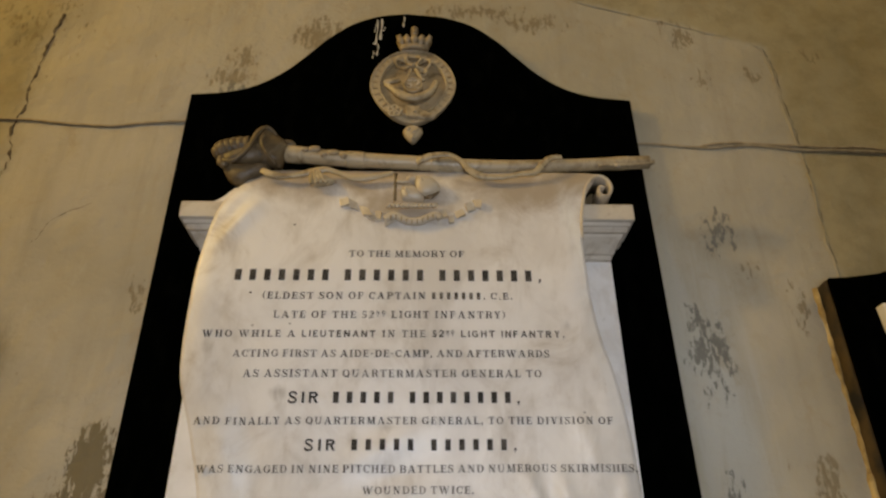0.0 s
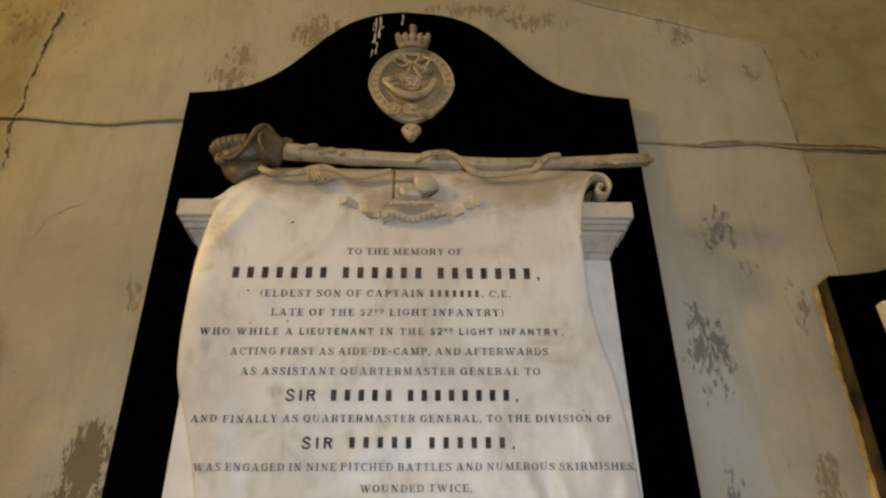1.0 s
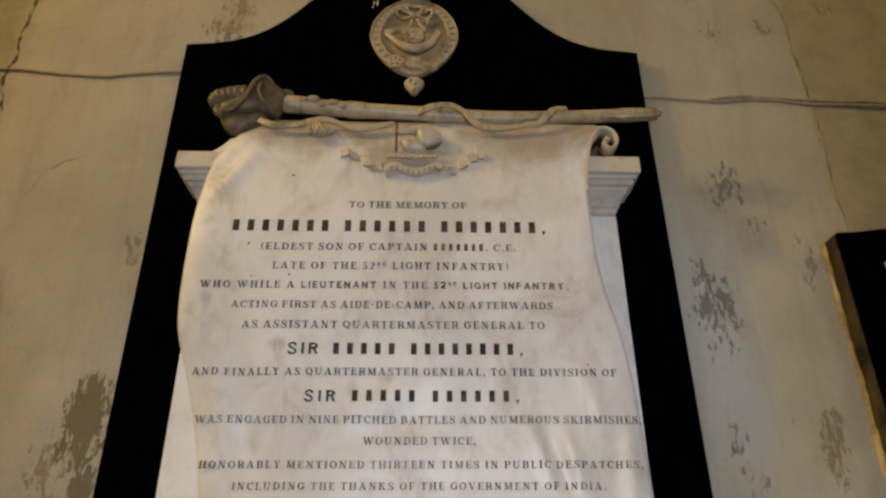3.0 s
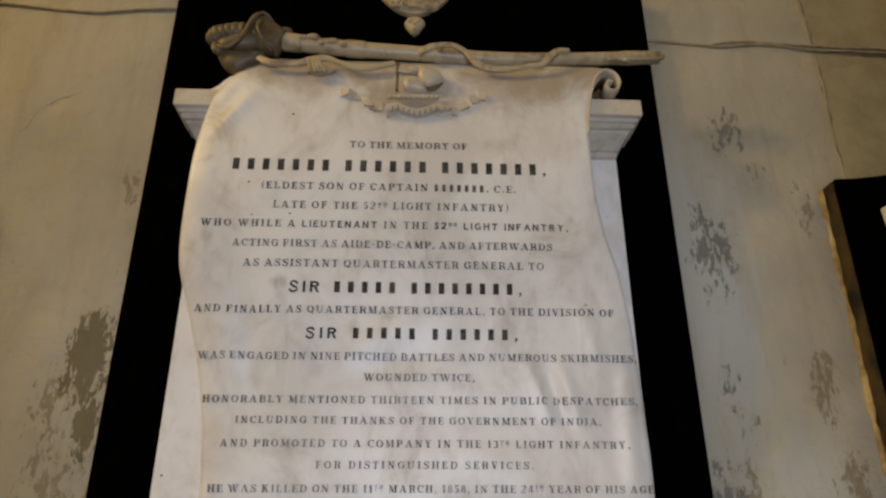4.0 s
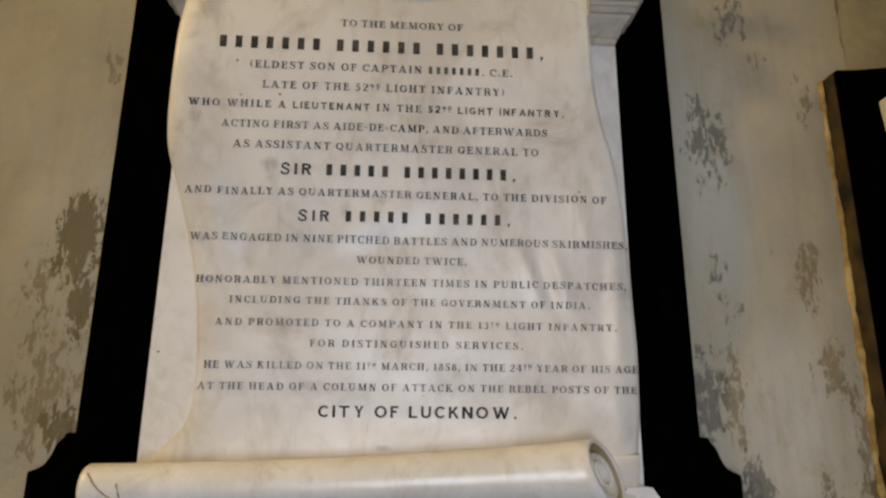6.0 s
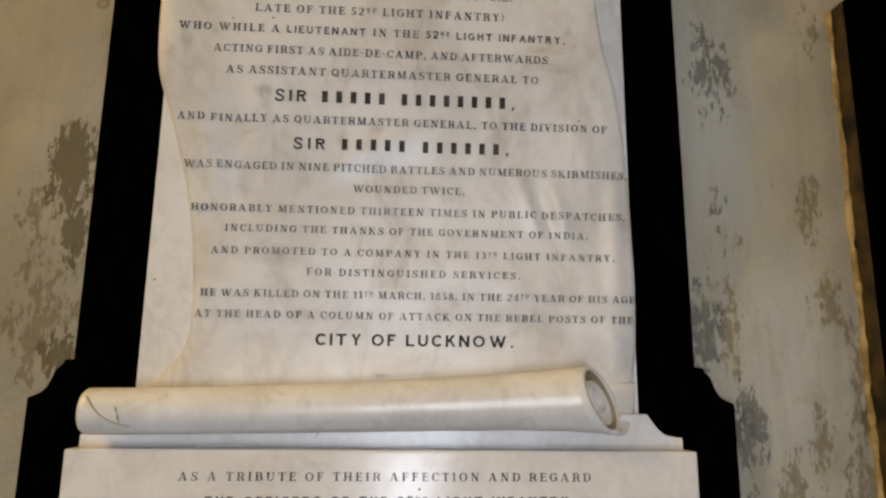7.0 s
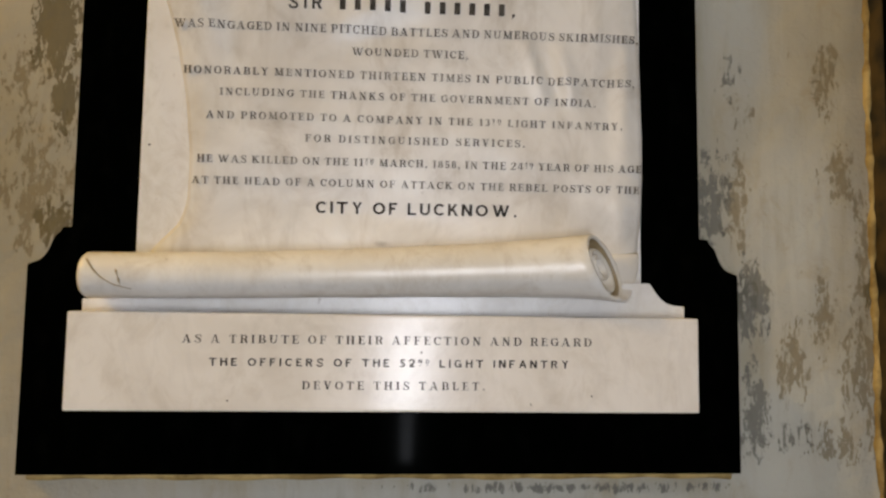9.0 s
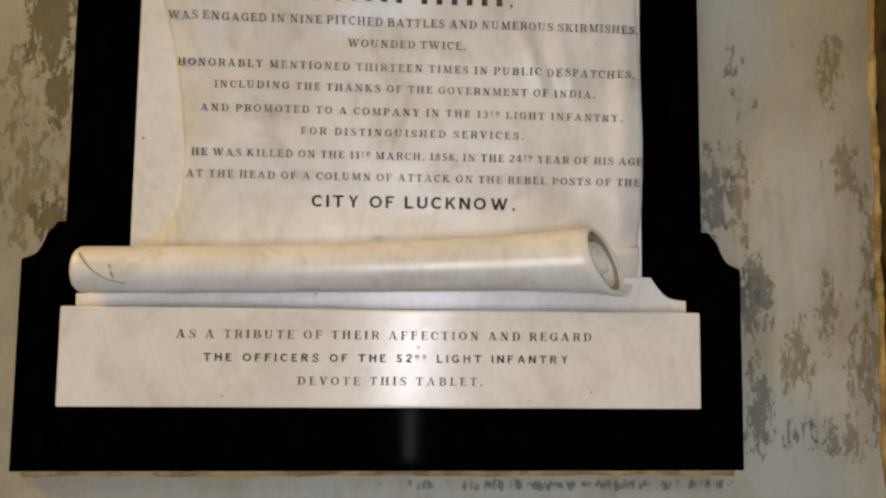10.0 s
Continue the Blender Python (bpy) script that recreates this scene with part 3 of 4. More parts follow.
@functools.lru_cache(None)
def letter(ch, serif):
    """One capital as strokes in a box one unit high, and its width: thick and thin with slab serifs, or plain bold. '#' is a plain bar that stands for a letter."""
    T, t, e, h = (.205, .075, .105, .07) if serif else (.195, .175, 0.0, 0.0)

    def feet(x, ends=(0, 1), w=T):
        return [bar(x - w / 2 - e, x + w / 2 + e, y - (h if y else 0), y + (0 if y else h)) for y in ends] if serif else []

    def stem(x, w=T, ends=(0, 1)):
        return [bar(x - w / 2, x + w / 2, 0, 1)] + feet(x, ends, w)

    def arm(x0, x1, y, tick=0.0):
        y0 = min(max(0, y - t / 2), 1 - t)
        return [bar(x0, x1, y0, y0 + t)] + ([bar(x1 - t * .8, x1, min(y, y + tick), max(y, y + tick))] if serif and tick else [])
    L = e + T / 2
    if ch == "#":
        return [bar(.13, .57, 0, 1)], .72
    if ch == "A":
        return [slant(.14, 0, .46, 1, t), slant(.80, 0, .48, 1, T), bar(.22, .70, .27, .27 + t)] + feet(.14, (0,), t) + feet(.80, (0,)), .80 + L
    if ch == "B":
        return stem(L) + [bow(L + .28, .745, .30, .255, -90, 90, T, t), bow(L + .30, .26, .34, .26, -90, 90, T, t), bar(L, L + .30, 1 - t, 1), bar(L, L + .30, .49, .49 + t * .7), bar(L, L + .32, 0, t)], L + .64
    if ch in "CG":
        out = [bow(.44, .5, .44, .5, 42, 318, T, t, 20)]
        if ch == "C":
            out += [bar(.72, .72 + t, .62, 1)] if serif else []
            return out, .80
        return out + [bar(.62, .62 + T, .06, .44)] + ([bar(.52, .92, .42, .42 + h), bar(.72, .72 + t, .62, 1)] if serif else [bar(.48, .80, .36, .36 + t)]), .88
    if ch == "D":
        return stem(L) + [bow(L + .24, .5, .46, .5, -90, 90, T, t, 18), bar(L, L + .26, 1 - t, 1), bar(L, L + .26, 0, t)], L + .70
    if ch in "EFL":
        out = stem(L)
        if ch != "L":
            out += arm(L, L + .50, 1, -.24) + arm(L, L + .38, .52) + ([bar(L + .34, L + .38, .38, .68)] if serif else [])
        if ch != "F":
            out += arm(L, L + .54, 0, .26)
        return out, L + .55
    if ch == "H":
        return stem(L) + stem(L + .56) + [bar(L, L + .56, .47, .47 + t)], 2 * L + .56
    if ch == "I":
        return stem(L), 2 * L
    if ch == "K":
        return stem(L) + [slant(L + .05, .36, L + .50, 1, t * 1.3), slant(L + .56, 0, L + .22, .62, T)] + feet(L + .50, (1,), t) + feet(L + .56, (0,)), 2 * L + .56
    if ch == "M":
        return stem(L, t * 1.2) + stem(L + .74) + [slant(L + .02, 1, L + .36, .06, T), slant(L + .36, .06, L + .70, 1, t)], 2 * L + .74
    if ch == "N":
        return stem(L, t * 1.2) + stem(L + .58, t * 1.2, (1,)) + [slant(L + .02, 1, L + .57, 0, T * 1.1)], 2 * L + .58
    if ch in "OQ":
        return [bow(.46, .5, .46, .5, 0, 360, T, t, 28)] + ([swell([(.36, .20), (.58, .10), (.86, -.14)], [.05, .15, .06])] if ch == "Q" else []), .92
    if ch in "PR":
        out = stem(L) + [bow(L + .28, .73, .33, .27, -90, 90, T, t), bar(L, L + .30, 1 - t, 1), bar(L, L + .30, .46, .46 + t)]
        if ch == "R":
            return out + [swell([(L + .30, .48), (L + .46, .30), (L + .50, .10), (L + .64, .02)], [T * .9, T, T, t])] if serif else out + [slant(L + .53, 0, L + .30, .5, T * 1.05)], L + .66
        return out, L + .61
    if ch == "S":
        return [swell([(.66, .74), (.54, .93), (.34, .965), (.15, .86), (.16, .66), (.38, .52), (.60, .36), (.60, .14), (.38, .035), (.16, .08), (.05, .27)],
                      [t, t, t, T * .7, T * .8, T, T * .8, T * .7, t, t, t])] + ([bar(.64, .70, .70, 1), bar(.02, .08, 0, .30)] if serif else []), .72
    if ch == "T":
        return stem(.40, T, (0,)) + arm(.0, .80, 1) + ([bar(0, .06, .72, 1), bar(.74, .80, .72, 1)] if serif else []), .80
    if ch == "U":
        return [bar(L - T / 2, L + T / 2, .36, 1), bar(L + .56 - t / 2, L + .56 + t / 2, .36, 1), bow(L + .28 + (t - T) / 4, .36, .28 + (T + t) / 4, .36, 180, 360, (T + t) / 2, t)] + feet(L, (1,)) + feet(L + .56, (1,), t), 2 * L + .56
    if ch in "VW":
        one = [slant(.18, 1, .46, 0, T), slant(.46, 0, .74, 1, t)] + feet(.18, (1,)) + feet(.74, (1,), t)
        if ch == "V":
            return one, .90
        return one + [[((a[0] + .50, a[1]), (b[0] + .50, b[1])) for a, b in st] for st in one[:2]] + feet(1.24, (1,), t), 1.40
    if ch == "Y":
        return [slant(.18, 1, .44, .45, T), slant(.44, .45, .70, 1, t), bar(.44 - T / 2, .44 + T / 2, 0, .5)] + feet(.18, (1,)) + feet(.70, (1,), t) + feet(.44, (0,)), .86
    if ch == "1":
        return [bar(.18, .18 + T, 0, 1), slant(.06, .78, .24, 1, t)] + feet(.18 + T / 2, (0,)), .50
    if ch == "2":
        return [swell([(.06, .72), (.16, .93), (.36, .96), (.55, .84), (.52, .60), (.28, .34), (.06, .06)], [t, t, t, T, T, t * 1.4, t]), bar(.02, .62, 0, max(t, .12))], .64
    if ch == "3":
        return [bow(.30, .745, .29, .255, -90, 150, T, t), bow(.30, .26, .32, .26, -150, 90, T, t)], .62
    if ch == "4":
        return [bar(.40, .40 + T * .9, 0, 1), slant(.06, .28, .42, 1, t), bar(.02, .72, .22, .22 + t)], .72
    if ch == "5":
        return [bar(.10, .10 + t, .48, 1), bar(.10, .58, 1 - max(t, .13), 1), bow(.28, .31, .33, .31, -150, 125, T, t, 18)], .62
    if ch == "8":
        return [bow(.32, .75, .26, .25, 0, 360, T * .8, t, 20), bow(.32, .26, .32, .27, 0, 360, T * .9, t, 20)], .64
    if ch == "-":
        return [bar(.06, .34, .42, .42 + max(t, .10))], .40
    if ch in "()":
        s = 1 if ch == "(" else -1
        return [swell([(.14 + .10 * s, 1.06), (.14 - .04 * s, .78), (.14 - .07 * s, .5), (.14 - .04 * s, .22), (.14 + .10 * s, -.06)], [.05, .10, .13, .10, .05])], .30
    dot = [bar(.04, .22, 0, .18)]
    return dot + ([slant(.07, -.18, .16, .04, .08)] if ch == "," else []), .26


def letter_mesh(strokes, place):
    """Shallow inlaid strokes; place(px, py, lift) puts a point of the letter on the stone. Later strokes lie a hair higher."""
    verts, faces = [], []
    for k, stroke in enumerate(strokes):
        base, up = len(verts), .00035 + .00006 * k
        for a, b in stroke:
            verts += [place(*a, up), place(*b, up), place(*b, -.0008), place(*a, -.0008)]
        for j in range(len(stroke) - 1):
            i = base + 4 * j
            faces += [(i, i + 1, i + 5, i + 4), (i + 1, i + 2, i + 6, i + 5), (i, i + 4, i + 7, i + 3)]
        i = base + 4 * (len(stroke) - 1)
        faces += [(base, base + 3, base + 2, base + 1), (i, i + 1, i + 2, i + 3)]
    return verts, faces


def inscription(parent, text, x0, x1, z, cap, depth, serif=True, singly=True):
    """One line of cut and blackened letters lying on a face given by depth(x, z). '*' changes between serif and plain bold letters; small letters are raised."""
    items, sans = [], not serif
    for ch in text:
        if ch == "*":
            sans = not sans
        elif ch == " ":
            items.append(None)
        else:
            strokes, w = letter(ch.upper(), not sans)
            if ch.islower():
                strokes = [[((a[0] * .5, .5 + a[1] * .5), (b[0] * .5, .5 + b[1] * .5)) for a, b in st] for st in strokes] + [bar(w * .25 - .06, w * .25 + .06, .20, .32)]
                w *= .5
            items.append((strokes, w, sans, ch))
    stretch = 1.08 if serif else 1.16
    n_gap = sum(1 for a, b in zip(items, items[1:]) if a and b)
    n_space = sum(1 for a in items if a is None)
    raw = sum(i[1] for i in items if i)
    total = (x1 - x0) / cap
    gap = (total - raw * stretch) / (n_gap + 2.8 * n_space)
    if gap < 0.15:
        gap = 0.15
        stretch = (total - gap * (n_gap + 2.8 * n_space)) / raw
    label = "worn dark serif letters cut in marble" if serif else "bold dark letters cut in marble"
    if singly:
        line = new("inscription_line")
        line.parent = parent
        tagged(line, label)
    verts, faces, x = [], [], 0.0
    for k, it in enumerate(items):
        if it is None:
            x += 2.8 * gap
            continue
        strokes, w, sans, ch = it

        def place(px, py, lift):
            vx, vz = x0 + cap * (x + px * stretch), z + cap * (py - .5)
            return vx, depth(vx, vz) - lift, vz
        v, f = letter_mesh(strokes, place)
        if singly:
            me = bpy.data.meshes.new("letter")
            me.from_pydata(v, [], f)
            link("bar" if ch == "#" else "letter", me, INK_BOLD if sans else INK, line)
        else:
            faces += [tuple(i + len(verts) for i in q) for q in f]
            verts += v
        x += w * stretch + (gap if k + 1 < len(items) and items[k + 1] else 0)
    if not singly:
        me = bpy.data.meshes.new("inscription_line")
        me.from_pydata(verts, [], faces)
        tagged(link("inscription_line", me, INK_FAINT if z < 1.83 else INK, parent, label), label, kind="stuff")


SCROLL_LINES = [
    ("TO THE MEMORY OF", -.115, .104, 2.2035, .0135, True), ("####### ###### #######,", -.328, .249, 2.1575, .0225, False),
    ("(ELDEST SON OF CAPTAIN #######. C.E.", -.269, .192, 2.116, .0132, True), ("LATE OF THE 52nd LIGHT INFANTRY)", -.246, .177, 2.0795, .0130, True),
    ("WHO WHILE A *LIEUTENANT* IN THE *52nd LIGHT INFANTRY,", -.370, .284, 2.0435, .0125, True), ("ACTING FIRST AS AIDE-DE-CAMP, AND AFTERWARDS", -.312, .254, 2.0075, .0125, True),
    ("AS ASSISTANT QUARTERMASTER GENERAL TO", -.290, .238, 1.972, .0128, True), ("SIR ##### ########,", -.208, .198, 1.9305, .0190, False),
    ("AND FINALLY AS QUARTERMASTER GENERAL, TO THE DIVISION OF", -.367, .359, 1.8915, .0122, True), ("SIR ##### ######,", -.175, .189, 1.8515, .0182, False),
    ("WAS ENGAGED IN NINE PITCHED BATTLES AND NUMEROUS SKIRMISHES,", -.354, .395, 1.813, .0122, True), ("WOUNDED TWICE,", -.074, .114, 1.779, .0120, True),
    ("HONORABLY MENTIONED THIRTEEN TIMES IN PUBLIC DESPATCHES,", -.339, .391, 1.7415, .0118, True), ("INCLUDING THE THANKS OF THE GOVERNMENT OF INDIA.", -.282, .327, 1.708, .0115, True),
    ("AND PROMOTED TO A COMPANY IN THE 13th LIGHT INFANTRY,", -.303, .372, 1.671, .0115, True), ("FOR DISTINGUISHED SERVICES.", -.146, .210, 1.6375, .0115, True),
    ("HE WAS KILLED ON THE 11th MARCH, 1858, IN THE 24th YEAR OF HIS AGE", -.316, .406, 1.601, .0115, True),
    ("AT THE HEAD OF A COLUMN OF ATTACK ON THE REBEL POSTS OF THE", -.324, .403, 1.567, .0115, True), ("CITY OF LUCKNOW.", -.128, .200, 1.528, .0190, False)]
TABLET_LINES = [("AS A TRIBUTE OF THEIR AFFECTION AND REGARD", -.315, .310, 1.318, .0125, True), ("THE OFFICERS OF THE 52nd LIGHT INFANTRY", -.274, .274, 1.2835, .0118, False),
                ("DEVOTE THIS TABLET.", -.135, .143, 1.2495, .0122, True)]


def merged(*bms):
    """Several bmeshes as one."""
    out = bmesh.new()
    for bm in bms:
        me = bpy.data.meshes.new("piece")
        bmesh.ops.recalc_face_normals(bm, faces=bm.faces)
        bm.to_mesh(me)
        bm.free()
        out.from_mesh(me)
        bpy.data.meshes.remove(me)
    return out


def slab_outline():
    """Half outlines of the black slab: ogee head, straight sides, shouldered foot."""
    head = smooth_path([(0, 0, 2.963), (.075, 0, 2.954), (.145, 0, 2.926), (.205, 0, 2.876), (.250, 0, 2.824), (.300, 0, 2.768), (.360, 0, 2.722), (.430, 0, 2.696), (.521, 0, 2.685)], 6)
    foot = smooth_path([(.541, 0, 1.484), (.551, 0, 1.473), (.557, 0, 1.457), (.568, 0, 1.440), (.590, 0, 1.430)], 4)
    right = [(p.x, p.z) for p in head] + [(.5235, 1.492), (.538, 1.491)] + [(p.x, p.z) for p in foot] + [(.590, 1.0965)]
    lift = lambda z: max(0.0, z - 1.6) / 1.3
    return [(x, z + .003 * lift(z)) for x, z in right] + [(-x - .006 * lift(z), z + .006 * lift(z)) for x, z in reversed(right[1:])]


def cornice(parent):
    rings = []
    for z, hx, y in ((2.236, .4135, -.0205), (2.237, .418, -.027), (2.246, .419, -.029), (2.247, .423, -.036), (2.254, .425, -.043), (2.263, .430, -.053), (2.272, .436, -.061), (2.277, .439, -.064), (2.278, .445, -.071), (2.288, .447, -.073),
                     (2.2885, .4505, -.078), (2.295, .4525, -.081), (2.2955, .4565, -.088), (2.2975, .4585, -.090), (2.331, .4585, -.090), (2.3335, .4565, -.088)):
        rings.append([(-hx - .001, .0, z), (-hx - .001, y, z), (hx - .006, y, z), (hx - .006, .0, z)])
    return part("cornice", loft(rings), CORNICE, parent, "moulded white marble cornice")


def sword(parent):
    """Carved sword in its scabbard with a knotted sash."""
    sw = new("sword")
    sw.parent = parent
    tagged(sw, "carved marble sword in a scabbard, grimy at the hilt")
    axis = [(-0.2760, -.088, 2.4540), (-0.1480, -.088, 2.4410), (0.0170, -.086, 2.4330), (0.1700, -.083, 2.4280), (0.3280, -.079, 2.4360), (0.4830, -.076, 2.4480), (0.5110, -.076, 2.4490)]
    scab = part("scabbard", tube(axis, lambda s: (.0172 - .0032 * min(1, s * 1.6)) * (1 if s < .975 else max(.25, 1 - ((s - .975) / .025) ** 2 * .75)), 20, 10), AGED, sw, "", True)
    line = smooth_path(axis, 20)
    for s, r, w in ((.045, .0190, 3), (.20, .0180, 2), (.385, .0172, 3), (.415, .0168, 2), (.79, .0150, 2)):
        k = int(s * (len(line) - 1))
        part("band", tube([line[k - w], line[k - w // 2 - 1], line[k + w // 2 + 1], line[k + w]], lambda s, r=r: r * (1 - .10 * (2 * s - 1) ** 4), 20, 3), AGED, sw, "", True)
    for k, (s, lift, r) in enumerate(((.075, .004, .009), (.105, .008, .011), (.13, -.004, .008), (.155, .003, .010), (.18, -.003, .009))):
        p = line[int(s * (len(line) - 1))]
        part("ornament", mound([(p.x + r * math.cos(a) * (1.3 if k % 2 else 1), p.z + lift + r * math.sin(a) * .7) for a in [2 * math.pi * i / 7 for i in range(7)]], p.y - .012, .010, 4, 3), FIELD, sw, "", True)
    part("drag", tube([(.395, -.089, 2.4295), (.44, -.088, 2.4325), (.49, -.087, 2.4360), (.512, -.084, 2.4420), (.516, -.080, 2.4500)], lambda s: .0032 + .0012 * s, 10, 8), AGED, sw, "", True)
    part("stud", mound([(.434 + .006 * math.cos(a), 2.4290 + .0045 * math.sin(a)) for a in [2 * math.pi * i / 8 for i in range(8)]], -.088, .008, 4, 3), CREST, sw, "", True)
    part("grip", tube([(-0.4130, -.095, 2.4430), (-0.4000, -.095, 2.4510), (-0.3830, -.095, 2.4590), (-0.3630, -.095, 2.4640), (-0.3380, -.095, 2.4670)], lambda s: .0045 + .0155 * min(1, s * 3.2) ** .6 + .0018 * abs(math.sin(s * 21)), 20, 18), GRIME_SHADE, sw, "ribbed grip, brown with grime", True)
    guard = merged(mound([(-0.3933, 2.4331), (-0.3741, 2.4286), (-0.3537, 2.4491), (-0.3396, 2.4763), (-0.3284, 2.503), (-0.3129, 2.5162), (-0.2976, 2.5107), (-0.2824, 2.4916), (-0.2652, 2.4773), (-0.2557, 2.4606), (-0.2615, 2.4412), (-0.2707, 2.4183), (-0.2901, 2.42), (-0.3116, 2.4226), (-0.3379, 2.4175), (-0.3648, 2.4171), (-0.384, 2.4169)], -.080, .040, 8, 4, .5),
                   tube([(-0.3850, -.112, 2.4190), (-0.3640, -.116, 2.4130), (-0.3430, -.120, 2.4280), (-0.3280, -.122, 2.4530), (-0.3180, -.122, 2.4800), (-0.3060, -.118, 2.4980), (-0.2950, -.112, 2.4970), (-0.2840, -.106, 2.4850)], .0042, 10, 6),
                   tube([(-0.3060, -.122, 2.4750), (-0.3070, -.126, 2.4550), (-0.2980, -.126, 2.4340), (-0.2860, -.120, 2.4170), (-0.2770, -.112, 2.4080)], lambda s: .0048 - .002 * s, 10, 6),
                   mound([(-0.2725, 2.483), (-0.2643, 2.488), (-0.2489, 2.4834), (-0.2449, 2.4738), (-0.2525, 2.4679), (-0.2646, 2.4716)], -.080, .018))
    part("guard", guard, GRIME_SHADE, sw, "pierced bowl guard, brown with grime", True)
    part("pommel", merged(mound([(-0.3937, 2.4249), (-0.3651, 2.4191), (-0.3341, 2.4175), (-0.3076, 2.4212), (-0.2937, 2.418), (-0.305, 2.3996), (-0.3264, 2.3873), (-0.346, 2.3774), (-0.3633, 2.3786), (-0.3771, 2.39), (-0.3874, 2.4082)], -.078, .030, 7, 4, .55),
                          tube([(-0.3900, -.105, 2.4290), (-0.3910, -.107, 2.4180), (-0.3840, -.107, 2.4100), (-0.3770, -.107, 2.4160)], .0075, 10, 6)), GRIME_SHADE, sw, "", True)
    sash = lambda s: .0068 + .0012 * math.sin(s * 17)
    part("sash", tube([(-0.3040, -.106, 2.3980), (-0.2850, -.112, 2.3850), (-0.2550, -.113, 2.3790), (-0.2250, -.112, 2.3840), (-0.2020, -.112, 2.3910), (-0.1710, -.112, 2.3970), (-0.1420, -.112, 2.3860), (-0.1110, -.112, 2.3760), (-0.0740, -.111, 2.3810), (-0.0370, -.108, 2.3930)], sash, 12, 8, .55), AGED, sw, "thin carved sash", True)
    part("sash", tube([(0.0120, -.104, 2.4220), (0.0240, -.110, 2.4270), (0.0440, -.112, 2.4340), (0.0770, -.112, 2.4370), (0.1020, -.113, 2.4210), (0.1210, -.113, 2.3970), (0.1450, -.112, 2.3840), (0.1860, -.112, 2.3820), (0.2250, -.112, 2.3910), (0.2550, -.110, 2.3970), (0.2730, -.108, 2.4190), (0.2910, -.102, 2.4380), (0.3160, -.094, 2.4470)], sash, 12, 8, .55), AGED, sw, "thin carved sash", True)
    tassel = [tube([hilt_board(572 + 12 * k,298 - 3 * (k % 2),-.114), hilt_board(572 + 19 * k,330,-.119), hilt_board(572 + 27 * k,362 - 2 * k,-.116)], lambda s: .0042 + .0012 * s, 8, 5) for k in range(4)]
    tassel.append(mound([(-0.2038, 2.379), (-0.189, 2.3841), (-0.17, 2.3843), (-0.1534, 2.3743), (-0.1649, 2.3655), (-0.1834, 2.3614), (-0.1994, 2.3631)], -.100, .012))
    part("tassel", merged(*tassel), AGED, sw, "", True)
    return sw


